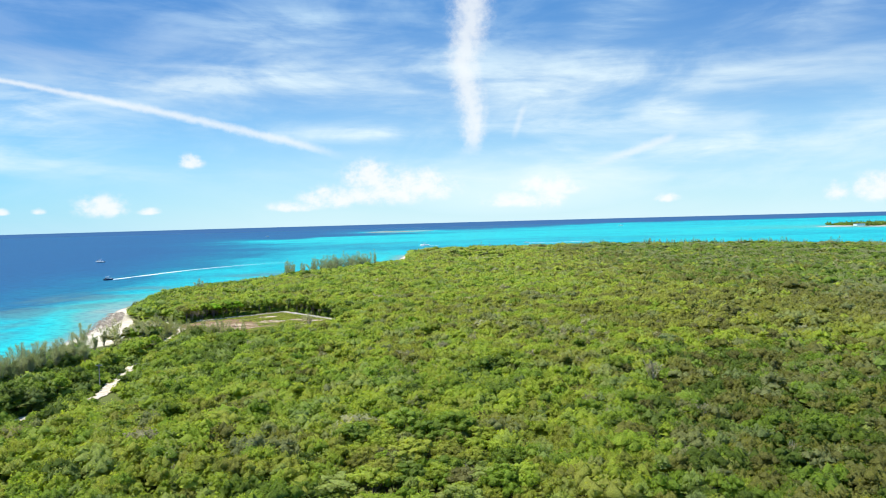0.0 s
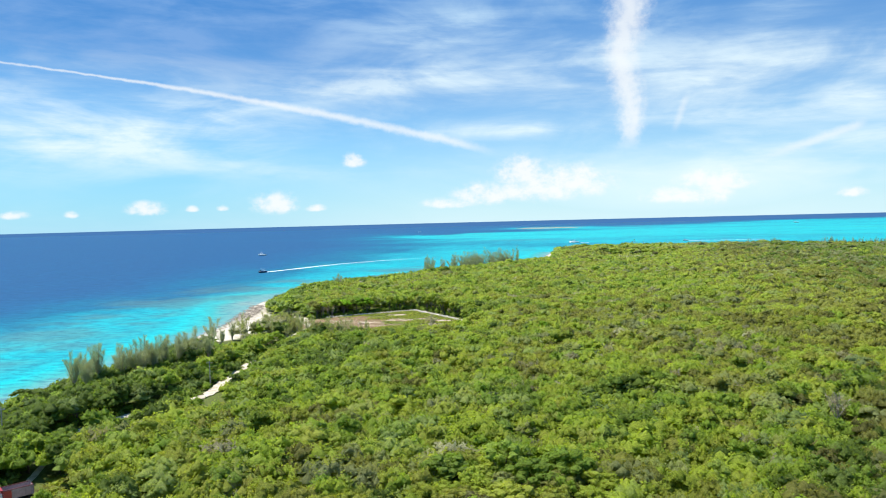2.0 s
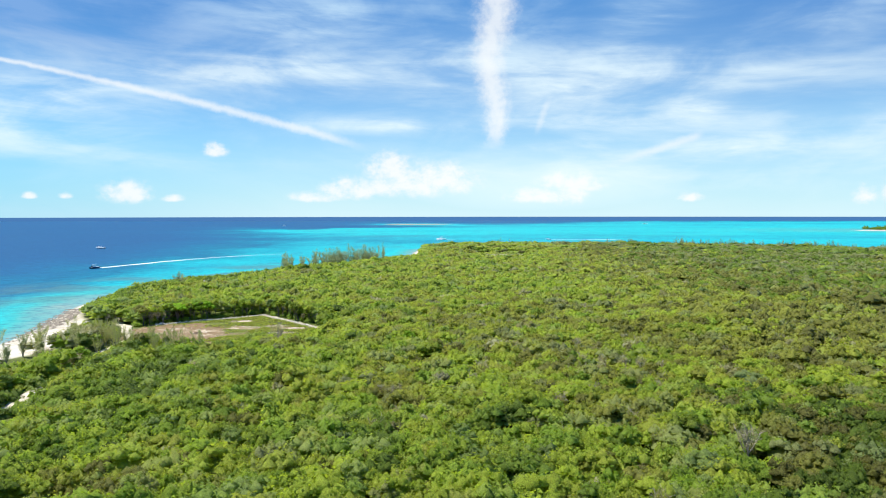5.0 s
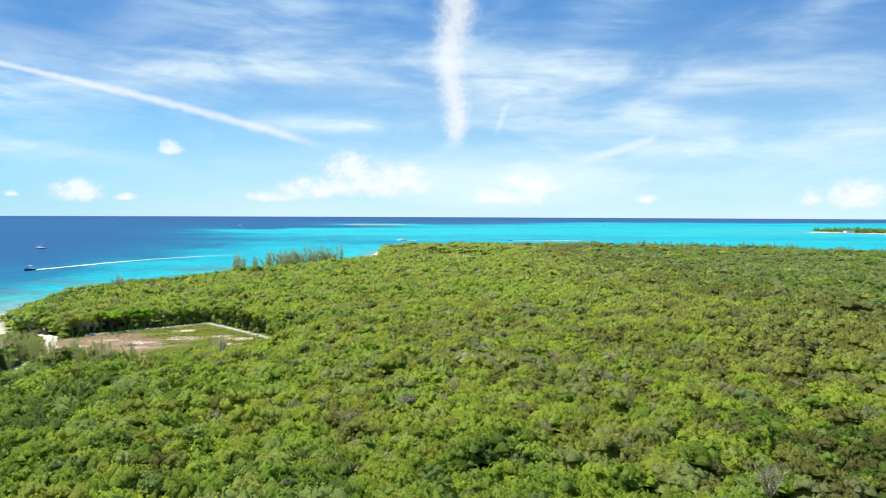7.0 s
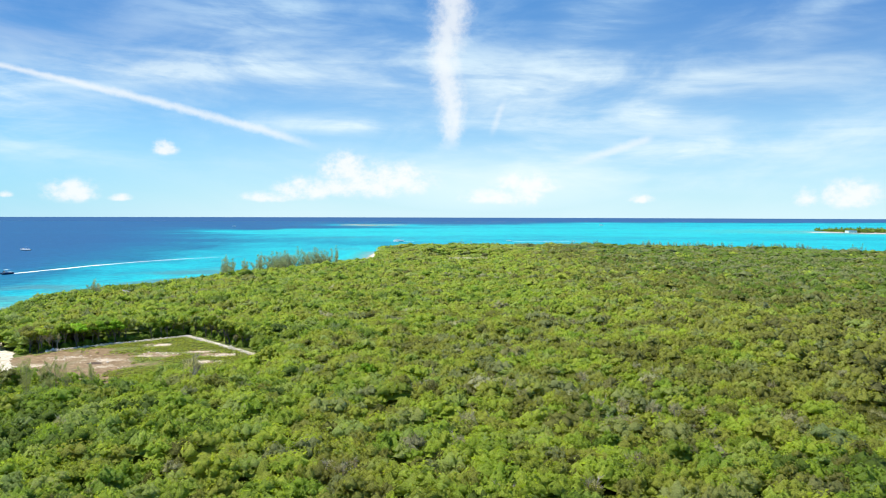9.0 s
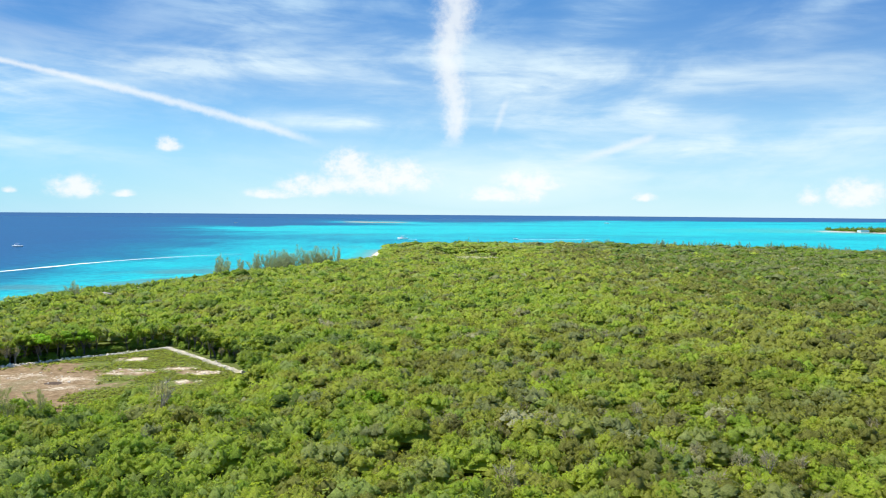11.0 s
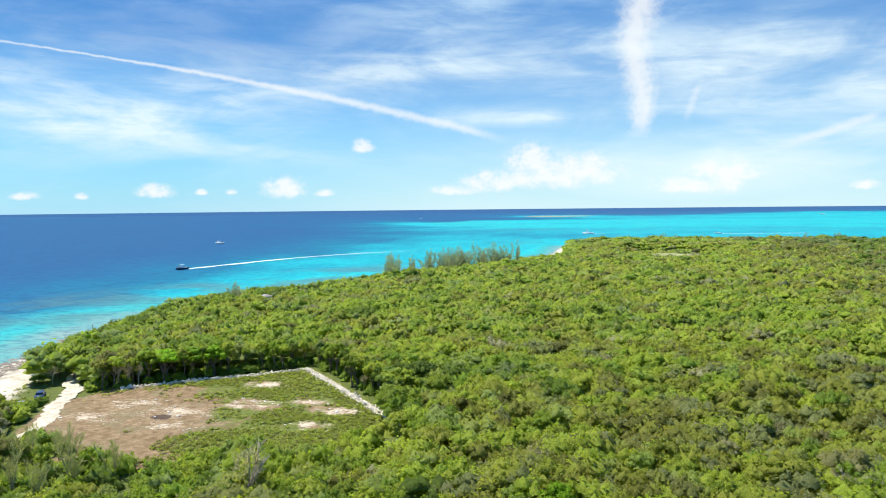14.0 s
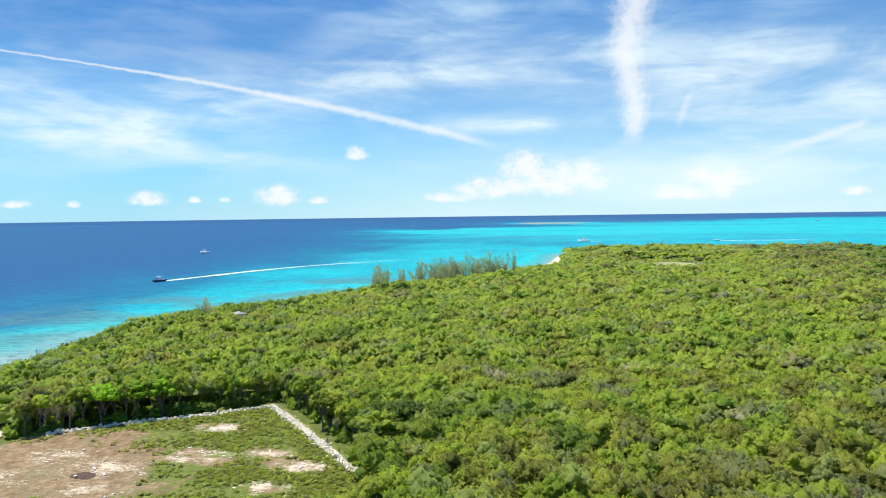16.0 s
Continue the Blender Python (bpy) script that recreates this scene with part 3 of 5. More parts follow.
fineline = smooth_line(TRACK, 7)
wd = np.interp(fineline[:, 1], [95, 112, 119, 152, 178, 190, 200, 212, 224, 234, 254, 266, 296, 312, 326, 340, 352], [6, 5, 0.5, 2.4, 3.0, 3.8, 3.8, 4.4, 4.4, 1.8, 1.8, 3.2, 3.0, 3.6, 4.0, 2.6, 1.0])
me = ribbon("road", fineline, wd, lambda q: height(q) + 0.22, ROAD, 0.40, 7)
tagged(new("road", me), "pale sandy track through the trees", "track", kind="structure")


# ---- woodland ----
def crown_proto(seed, cards, size, lobes=9, seg=6, rings=2, flat=0.8, up=0.1):
    """A crown of unit radius: rounded leaf clumps of their own, with gaps between, and sprays standing out of them. Corners, three-cornered faces and normals."""
    rng = np.random.default_rng(seed)
    k = np.arange(lobes)
    a, r = k * 2.4 + rng.uniform(-0.45, 0.45, lobes), 0.78 * np.sqrt(k / lobes) * rng.uniform(0.85, 1.12, lobes)
    cen = np.column_stack([r * np.cos(a), r * np.sin(a), 0.72 - 0.66 * r**2 + rng.uniform(-0.20, 0.16, lobes)])
    rad = rng.uniform(0.72, 1.25, lobes) * 1.0 / np.sqrt(lobes)
    # each clump is a lumpy dome that tapers below
    lift = np.array([-0.15]) if rings == 1 else np.linspace(-0.45, 0.35 * rings, rings)
    turn = np.arange(seg) * math.tau / seg
    unit = np.array([(math.cos(e) * math.cos(x + 0.5 * n * math.tau / seg), math.cos(e) * math.sin(x + 0.5 * n * math.tau / seg), math.sin(e)) for n, e in enumerate(lift) for x in turn] + [(0, 0, 1.0)])
    rows = len(lift)
    i = (np.arange(rows - 1)[:, None] * seg + np.arange(seg)).ravel()
    j = (np.arange(rows - 1)[:, None] * seg + (np.arange(seg) + 1) % seg).ravel()
    m = (rows - 1) * seg + np.arange(seg)
    one = np.vstack([np.stack([i, j, j + seg], 1), np.stack([i, j + seg, i + seg], 1), np.stack([m, (rows - 1) * seg + (np.arange(seg) + 1) % seg, np.full(seg, rows * seg)], 1)])
    spin = rng.uniform(0, math.tau, lobes)
    cs, sn = np.cos(spin)[:, None], np.sin(spin)[:, None]
    dirs = np.stack([unit[:, 0] * cs - unit[:, 1] * sn, unit[:, 0] * sn + unit[:, 1] * cs, np.repeat(unit[None, :, 2], lobes, 0)], -1)
    cv = cen[:, None] + dirs * (rad[:, None] * rng.uniform(0.66, 1.30, dirs.shape[:2]))[..., None]
    cn = dirs * 0.85 + rng.normal(0, 0.30, dirs.shape) + (0, 0, up)
    cf = (one[None] + (k * len(unit))[:, None, None]).reshape(-1, 3)
    cv, cn = cv.reshape(-1, 3), cn.reshape(-1, 3)
    # a low skirt of leaves closes the crown between its clumps
    if lobes < 12:
        x = np.arange(7) * math.tau / 7
        skirt = np.vstack([np.column_stack([np.cos(x), np.sin(x), np.zeros(7)]) * rng.uniform(0.65, 0.95, (7, 1)), [(0, 0, 0.46)]])
        sf = np.stack([np.arange(7), (np.arange(7) + 1) % 7, np.full(7, 7)], 1)
        cf = np.vstack([cf, sf + len(cv)])
        cv, cn = np.vstack([cv, skirt + (0, 0, 0.02)]), np.vstack([cn, skirt * 0.4 + (0, 0, 0.7)])
    # sprays on the clumps
    own = rng.integers(0, lobes, cards)
    ln = rng.normal(0, 1, (cards, 3))
    ln[:, 2] = np.abs(ln[:, 2]) - 0.2
    ln /= np.linalg.norm(ln, axis=1)[:, None]
    c = cen[own] + ln * (rad[own] * rng.uniform(0.95, 1.32, cards))[:, None]
    n = ln + rng.normal(0, 0.60, (cards, 3))
    n /= np.linalg.norm(n, axis=1)[:, None]
    tn = np.cross(n, rng.normal(0, 1, (cards, 3)))
    tn /= np.linalg.norm(tn, axis=1)[:, None]
    b = np.cross(n, tn)
    s = (size * rng.uniform(0.6, 1.4, cards))[:, None]
    v = np.stack([c + tn * s, c - tn * s * 0.45 + b * s * rng.uniform(0.6, 1.0, (cards, 1)) + n * s * 0.25, c - tn * s * 0.45 - b * s * rng.uniform(0.6, 1.0, (cards, 1))], 1).reshape(-1, 3)
    f = np.arange(cards * 3).reshape(-1, 3)
    allv = np.vstack([v, cv]) * (1, 1, flat)
    soft = ln * 0.52 + n * 0.48 + (0, 0, up)      # leaves shade with the clump that they grow on
    nv = np.vstack([np.repeat(soft, 3, 0), cn])
    nv /= np.linalg.norm(nv, axis=1)[:, None]
    return allv, np.vstack([f, cf + len(v)]), nv, np.repeat([1.0, 0.0], [len(v), len(cv)])


def scatter(protos, pos, size, tall, turn, tint):
    """All crowns of one wood as one set of arrays."""
    V, F, T, S, K, off = [], [], [], [], [], 0
    which = np.arange(len(pos)) % len(protos)
    for k, (pv, pf, pn, pk) in enumerate(protos):
        m = which == k
        n = int(m.sum())
        if not n:
            continue
        ca, sa_ = np.cos(turn[m])[:, None], np.sin(turn[m])[:, None]
        s = size[m][:, None]
        x = (pv[:, 0] * ca - pv[:, 1] * sa_) * s + pos[m, 0:1]
        y = (pv[:, 0] * sa_ + pv[:, 1] * ca) * s + pos[m, 1:2]
        z = pv[:, 2] * tall[m][:, None] + pos[m, 2:3]
        V.append(np.stack([x, y, z], -1).reshape(-1, 3))
        F.append((pf[None] + (np.arange(n) * len(pv))[:, None, None]).reshape(-1, 3) + off)
        T.append(np.repeat(tint[m], len(pv)))
        S.append(np.stack([pn[:, 0] * ca - pn[:, 1] * sa_, pn[:, 0] * sa_ + pn[:, 1] * ca, np.repeat(pn[None, :, 2], n, 0)], -1).reshape(-1, 3))
        K.append(np.tile(pk, n))
        off += n * len(pv)
    return np.vstack(V), np.vstack(F), np.concatenate(T), True, np.vstack(S), np.concatenate(K)


BARE = ((-111.5, 254, 3.5), (-115, 262, 4.5), (-83, 188, 4.0), (-80.3, 183.5, 3.2), (-86, 195, 3.2), (-86, 206, 2.4), (-87, 211, 2.6), (-87.5, 218, 3.6), (-84.8, 213, 2.6), (-88, 169, 2.6), (-118, 281, 7), (-113.5, 271, 4), (-113, 312, 11), (-127, 303, 11), (-120, 292, 6), (-78, 116, 6.3), (-73, 109, 6.0), (-68, 110, 4.5), (-82, 122, 6.5), (-74, 120, 5.0), (-121, 454, 5.5), (-117.5, 446, 3.8), (-32, 303.5, 5.0), (-39, 298.5, 4.5), (-119, 322, 5.0), (-131, 318, 7.0))


def open_ground(q, s):
    """Where no trees stand."""
    o = (s < beach_width(q) + 1.5) | (in_clearing(q) > np.where(q[:, 1] > 318, np.where(q[:, 0] > -84, -3.2, -2.2), -0.9))
    o |= dist_line(q, TRACK) < np.interp(q[:, 1], [90, 112, 124, 140, 152, 160, 172, 184, 193, 205, 220, 228, 242, 256, 266, 300, 326, 338, 360], [3, 3, 0.6, 2.2, 3.2, 3.2, 2.6, 2.6, 3.2, 0.9, 2.8, 1.4, 0.5, 0.6, 2.4, 4.5, 4.5, 1.2, 0.3])
    o |= ((q[:, 0] - 88) / 21) ** 2 + ((q[:, 1] - 772) / 22) ** 2 < 1
    for x, y, r in BARE:
        o |= (q[:, 0] - x) ** 2 + (q[:, 1] - y) ** 2 < r * r
    return o


def plant(cell, lo, hi, seed):
    """Jittered tree places where the wood is seen from lo to hi metres off."""
    rng = np.random.default_rng(seed)
    gx, gy = np.meshgrid(np.arange(-190, 1080, cell), np.arange(60 if lo < 600 else -150, 1110, cell))
    q = np.stack([gx.ravel(), gy.ravel()], 1) + rng.uniform(-0.48, 0.48, (gx.size, 2)) * cell
    x, y = q[:, 0], q[:, 1]
    near = np.minimum(208.0, y - np.abs(x - 4) / 0.82)       # the last place of the flight line from which it is seen
    beside = np.where((np.abs(x - 40) < 200) & (y < 280) & (y > -70), 700.0, 9e9)      # woods behind and beside the start
    far = np.where((near > -12) & (y > 60), np.hypot(x - 4, y - near), beside)
    q = q[(far >= lo) & (far < hi)]
    s = shore(q)
    q, s = q[s > 3], s[s > 3]
    ok = ~open_ground(q, s) & ~(rng.random(len(q)) < 0.07 * step(0, 70, q[:, 0]))
    return q[ok], s[ok], rng


def tints(q, s, rng):
    """Leaf colour: fresh green near the coast and track, olive and grey farther east."""
    east = step(-35, 60, q[:, 0] + 0.05 * (q[:, 1] - 200)) * (1 - 0.65 * step(300, 400, q[:, 1])) * (0.25 + 0.75 * step(150, 215, q[:, 1])) + 0.40 * step(90, 300, q[:, 0])
    base = 0.335 + 0.20 * east + (lumps(q, 26, 21) - 0.5) * 0.30 + (lumps(q, 8, 22) - 0.5) * 0.28
    base = base + 0.26 * step(40, 130, q[:, 0] - 0.12 * (q[:, 1] - 150))
    v = base + rng.normal(0, 0.13, len(q))
    v = np.where(rng.random(len(q)) < 0.006 + 0.022 * east, rng.uniform(0.80, 1.0, len(q)), v.clip(0, 0.69))
    v = v - 0.14 * step(35, 110, q[:, 0] - 0.22 * (q[:, 1] - 150)) * (1 - step(110, 220, q[:, 0])) * rng.random(len(q)) * 1.6
    near_east = step(22, 72, q[:, 0] - 0.15 * (q[:, 1] - 100)) * step(235, 165, q[:, 1])
    v = np.where(rng.random(len(q)) < 0.5 * near_east, 0.67 + rng.normal(0, 0.03, len(q)), v - 0.46 * near_east)
    v = np.where(s < 30, v * 0.75 - 0.02, v)
    v = np.where((q[:, 0] < -84) & (q[:, 1] < 200), v - 0.16, v)
    # Darker by the track: deeper green trees, and lens falloff put into the tint.
    v = v - 0.12 * step(-45, -62, q[:, 0]) * step(195, 215, q[:, 1]) * step(300, 285, q[:, 1])
    v = np.where(((q[:, 0] - 88) / 26) ** 2 + ((q[:, 1] - 776) / 16) ** 2 < 1, 0.97, v)
    far_east = step(90, 240, q[:, 0] - 0.1 * (q[:, 1] - 300)) * step(280, 420, q[:, 1])      # darker woods inland
    v = np.where(rng.random(len(q)) < 0.55 * far_east, rng.uniform(0.02, 0.16, len(q)), v)
    dry = step(-90, -97, q[:, 0]) * step(238, 256, q[:, 1]) * step(318, 300, q[:, 1])      # grey-olive thicket between beach and track
    v = np.where(rng.random(len(q)) < 0.65 * dry, rng.uniform(0.84, 0.98, len(q)), v)
    return v.clip(0.0, 1.0)


def tops(q, s, rng, sizes):
    h = 5.4 + (lumps(q, 33, 23) - 0.5) * 2.2 + (lumps(q, 11, 24) - 0.5) * 1.5 + rng.normal(0, 0.56, len(q)) * np.interp(q[:, 1], [200, 420, 700], [1.0, 0.7, 0.5]) + (sizes - 2.0) * 0.4
    low = (step(16, 4, dist_line(q, TRACK)) * (q[:, 1] > 165) * (q[:, 1] < 300) * (q[:, 0] > -92)).clip(0, 1)
    low = np.maximum(low, 0.9 * step(1.0, 0.4, np.hypot((q[:, 0] - 4) / 34, (q[:, 1] - 735) / 75)))
    low = np.maximum(low, 1.6 * step(1.0, 0.7, np.hypot((q[:, 0] - 86) / 44, (q[:, 1] - 762) / 88)))
    low = np.maximum(low, 0.8 * step(-11, -3, in_clearing(q)) * (q[:, 1] < 312) * (q[:, 0] < -40))
    for x, y, r in ((-73, 169, 17), (-79, 200, 11), (-82, 158, 10), (-88, 268, 14), (-100, 262, 10), (-40, 292, 15), (-58, 283, 13), (-75, 272, 15), (-53, 273, 15), (-32, 283, 14), (-106, 243, 11), (-112, 256, 11), (-103, 233, 9), (-64, 97, 14), (-69, 104, 9), (-76, 174, 9), (-79, 179, 6), (-82, 200, 7), (-84, 148, 9.5), (-88, 160, 6), (-113, 190, 14), (-107, 203, 13), (-103, 217, 11), (-118, 180, 11)):
        low = np.maximum(low, (1.6 if r < 10 else 1.25) * step(1.0, 0.5, np.hypot(q[:, 0] - x, q[:, 1] - y) / r))
    coast = np.where(q[:, 1] < 290, 0.44 + 0.56 * step(6, 38, s), 0.62 + 0.38 * step(2, 22, s))
    coast = np.where((q[:, 1] > 345) & (q[:, 1] < 425), 0.52 + 0.48 * step(8, 30, s), coast)
    rim = step(-11, -2, in_clearing(q)) * (q[:, 1] > 322)
    return h * coast * (1 - 0.52 * low) + 1.3 * rim


# cell, seen from, to, seed, sprays, their size, kinds, clumps, mass rings
WOODS = ((3.05, 0, 172, 30, 165, 0.076, 16, 10, 5, 1), (3.3, 172, 310, 31, 46, 0.110, 12, 8, 5, 1), (4.1, 310, 600, 32, 16, 0.15, 10, 5, 5, 1), (5.8, 600, 1300, 33, 10, 0.18, 8, 4, 5, 1))
single = None
def understory():
    """Low shrubs in the shade along the clearing's far sides and the track."""
    rng = np.random.default_rng(34)
    q = np.column_stack([rng.uniform(-110, -24, 5200), rng.uniform(308, 362, 5200)])
    d = in_clearing(q)
    q = q[(d < -3.5) & (d > -10) & (dist_line(q, TRACK) > 3.2)][:250]
    r = np.column_stack([rng.uniform(-112, -84, 3000), rng.uniform(120, 262, 3000)])
    d = dist_line(r, TRACK)
    r = r[(d > 2.0) & (d < 7) & (shore(r) > 12)][:260]
    q = np.vstack([q, r])
    return q, rng


for cell, lo, hi, seed, cards, csize, kinds, lobes, seg, rows in WOODS:
    q, s, rng = plant(cell, lo, hi, seed)
    size = cell * (0.80 if lo < 200 else 0.86) * np.exp(rng.normal(0.0, 0.34, len(q))).clip(0.5, 2.0)
    broad = (np.random.default_rng(seed + 7).random(len(q)) < 0.075) & (in_clearing(q) < -9) & (dist_line(q, TRACK) > 9) & (s > 34)      # broad old crowns above the rest
    size = np.where(broad, (size * 1.5).clip(3.2, 4.6), size)
    top = tops(q, s, rng, size) + 0.35 * broad
    tall = (size * rng.uniform(1.0, 1.45, len(q))).clip(2.3, 4.4)
    z = height(q, s) + top - tall * 0.85
    tint = tints(q, s, rng)
    turn = rng.uniform(0, math.tau, len(q))
    protos = [crown_proto(100 * seed + k, cards, csize, lobes, seg, rows, 0.8, 0.25 if lo < 300 else 0.2) for k in range(kinds)]
    if single is None:   # the trees nearest under the flight line stand singly
        rank = np.where((np.abs(q[:, 0] - 2) < 60) & (q[:, 1] < 330), np.hypot(q[:, 0] - 2, (q[:, 1] - 100) * 0.45), 9e9)
        edge = (in_clearing(q) > -7.0) & (q[:, 1] > 318)
        rank = np.where(edge, -1, rank)
        first = np.argsort(rank, kind="stable")[:290]
        single = [(q[i, 0], q[i, 1], z[i], size[i], tall[i], turn[i], tint[i], bool(edge[i])) for i in first]
        rest = np.ones(len(q), bool)
        rest[first] = False
        q, size, tall, z, tint, turn = q[rest], size[rest], tall[rest], z[rest], tint[rest], turn[rest]
        uq, ur = understory()
        n = len(uq)
        q = np.vstack([q, uq])
        size, tall = np.concatenate([size, ur.uniform(0.9, 1.6, n)]), np.concatenate([tall, ur.uniform(1.4, 2.6, n)])
        z, tint, turn = np.concatenate([z, height(uq) + ur.uniform(-0.2, 0.6, n)]), np.concatenate([tint, ur.uniform(0.05, 0.35, n)]), np.concatenate([turn, ur.uniform(0, 6, n)])
    V, F, *rest_of = scatter(protos, np.column_stack([q, z]), size, tall, turn, tint)
    ob = new("woodland", quick_mesh("woodland", V, F, LEAF, *rest_of))
    tagged(ob, "dense low coppice woodland with mixed green crowns", "woodland", kind="stuff")


def trunk_bm(seed, h, crown_r):
    """A forked trunk that rises into the crown."""
    r = random.Random(seed)
    b = bmesh.new()
    lean = (r.uniform(-0.4, 0.4), r.uniform(-0.4, 0.4))
    fork = h * r.uniform(0.35, 0.5)
    tube([(0, 0, -0.3), (lean[0] * 0.4, lean[1] * 0.4, fork * 0.6), (lean[0], lean[1], fork)], [0.16, 0.12, 0.10], 6, b)
    for k in range(4):
        a = k * math.tau / 4 + r.uniform(-0.5, 0.5)
        e = crown_r * r.uniform(0.35, 0.6)
        tube([(lean[0], lean[1], fork * 0.95), (lean[0] + e * 0.5 * math.cos(a), lean[1] + e * 0.5 * math.sin(a), fork + (h - fork) * 0.5),
              (lean[0] + e * math.cos(a), lean[1] + e * math.sin(a), h * 0.95)], [0.08, 0.055, 0.02], 5, b)
    return b


KINDS = []
TREE_LABELS = ("broadleaf coppice tree with a dense dark green crown", "broadleaf coppice tree with a mid-green rounded crown", "broadleaf coppice tree with a fresh green crown",
               "broadleaf coppice tree with a yellow-green crown", "broadleaf coppice tree with a dry olive crown", "spreading tree with a vivid fresh green crown")
for k in range(12):
    root = thing("tree", pose(0, 0, -50), TREE_LABELS[k // 2], "tree", "coppice trees")
    part("trunk", trunk_bm(k, 3.9, 2.0), BARK, root)
    v, f, sm, loose = crown_proto(4000 + k, 600, 0.058, 20, 5, 2)
    v = v * (2.0, 2.0, 2.6) + (0, 0, 3.0)
    me = quick_mesh("crown", v, f, LEAF if k < 10 else FRESH, np.full(len(v), (0.08, 0.22, 0.36, 0.48, 0.66, 0.4)[k // 2]), True, sm, loose)
    me.attributes.new("solo", "FLOAT", "POINT").data.foreach_set("value", np.ones(len(v), np.float32))
    part("crown", me, BARK, root)
    KINDS.append(root)
for n, (x, y, z, size, tall, turn, tint, edge) in enumerate(single):
    k = int(np.clip((tint - 0.02) / 0.16, 0, 4)) * 2 + n % 2
    hgt = max(z + tall * 0.85 - 1.6, 3.2) * (1.2 if edge else 1.0)
    m = Matrix.LocRotScale((x, y, 1.6), Euler((0, 0, turn)), (size / 2.0, size / 2.0, hgt / 5.2))
    copy_thing(KINDS[k], m)
PLOT_TREES = ((10, 2.5, 270, 2.7, 7.6, 0.2), (10, -93.5, 336.8, 5.0, 7.9, 0.3), (11, -88, 339.6, 4.6, 7.9, 2.0), (11, -98.5, 335.5, 3.4, 6.4, 4.0), (11, -83.5, 342, 4.0, 8.0, 1.1), (10, -96, 339.5, 4.2, 8.4, 5.1), (0, -121, 333, 3.6, 7.6, 1.0), (1, -117.5, 334, 3.2, 6.8, 5.0), (0, -117, 338, 3.6, 8.2, 4.0), (1, -126, 337, 3.4, 6.6, 0.0), (1, -123.5, 340, 3.6, 7.8, 2.0), (0, -123.5, 330, 2.4, 3.6, 3.0), (2, -101.5, 335.5, 3.2, 5.0, 1.4), (1, -105.5, 338, 3.4, 5.4, 3.3))
TRACK_TREES = ((0, -131, 180, 3.8, 4.4, 0.5), (0, -128.5, 177, 3.0, 3.8, 2.5), (1, -99.5, 139, 2.8, 7.0, 0.2), (0, -101.5, 144, 3.0, 7.6, 1.2), (2, -103, 149.5, 2.8, 7.2, 2.2), (0, -103.5, 155, 3.0, 7.6, 3.2), (1, -101.5, 161, 2.9, 7.2, 4.2), (0, -99, 166.5, 2.8, 7.4, 5.2), (2, -97, 172, 2.9, 7.0, 0.7), (1, -94, 178, 2.8, 6.8, 1.7), (0, -92, 184, 2.8, 6.8, 2.7), (2, -92, 128, 3.0, 7.4, 0.4), (3, -88, 132, 3.2, 7.8, 1.4), (1, -82.5, 133, 3.0, 7.2, 2.4), (2, -77, 131, 2.8, 6.6, 3.4), (0, -96, 122, 3.0, 7.2, 4.4))
for k, x, y, s, h, turn in (*PLOT_TREES, *TRACK_TREES):
    copy_thing(KINDS[k], Matrix.LocRotScale((x, y, 1.5 if x > -95 else 0.1), Euler((0, 0, turn)), (s / 2.0, s / 2.0, h / 5.2)))
for root in KINDS:
    for o in (*root.children_recursive, root):
        bpy.data.objects.remove(o)


# bare, grey and dead trees among the crowns
def bare_tree_bm(seed, h=5.5, spread=1.7, twigs=32):
    r = random.Random(seed)
    b = bmesh.new()
    tube([(0, 0, -0.3), (r.uniform(-0.2, 0.2), r.uniform(-0.2, 0.2), h * 0.45)], [0.14, 0.09], 6, b)
    for k in range(7):
        a, e = r.uniform(0, math.tau), spread * r.uniform(0.5, 1.0)
        base = Vector((0, 0, h * r.uniform(0.3, 0.5)))
        tip = Vector((e * math.cos(a), e * math.sin(a), h * r.uniform(0.75, 1.05)))
        midp = base.lerp(tip, 0.5) + Vector((r.uniform(-0.2, 0.2), r.uniform(-0.2, 0.2), -0.15))
        tube([base, midp, tip], [0.075, 0.05, 0.018], 5, b)
        for j in range(twigs // 4):
            u = r.uniform(0.35, 1.0)
            o = base.lerp(tip, u)
            a2 = a + r.uniform(-1.4, 1.4)
            w = r.uniform(0.4, 0.9)
            tube([o, o + Vector((w * math.cos(a2), w * math.sin(a2), r.uniform(0.2, 0.7)))], [0.034, 0.014], 3, b)
    return b


def dry_twigs(seed, count=340):
    """A haze of short fine twigs that fill a broad, ragged crown."""
    rng = np.random.default_rng(seed)
    d = rng.normal(0, 1, (count, 3)) * (1, 1, 0.8) + (0, 0, 0.5)
    d /= np.linalg.norm(d, axis=1)[:, None]
    lump = 0.72 + 0.28 * np.sin(d[:, 0] * 5.1 + seed) * np.cos(d[:, 1] * 4.3 - seed)
    c = np.array((0, 0, 3.9)) + d * (1.75, 1.75, 1.5) * (lump * rng.uniform(0.55, 1.0, count) ** 0.5)[:, None]
    w = d + rng.normal(0, 0.55, (count, 3)) + (0, 0, 0.35)
    w /= np.linalg.norm(w, axis=1)[:, None]
    side = np.cross(w, rng.normal(0, 1, (count, 3)))
    side *= (0.055 / np.linalg.norm(side, axis=1))[:, None]
    reach = w * rng.uniform(0.30, 0.65, count)[:, None]
    v = np.stack([c - side, c + side, c + reach], 1).reshape(-1, 3)
    return v, np.arange(len(v)).reshape(-1, 3), np.repeat(rng.random(count), 3)


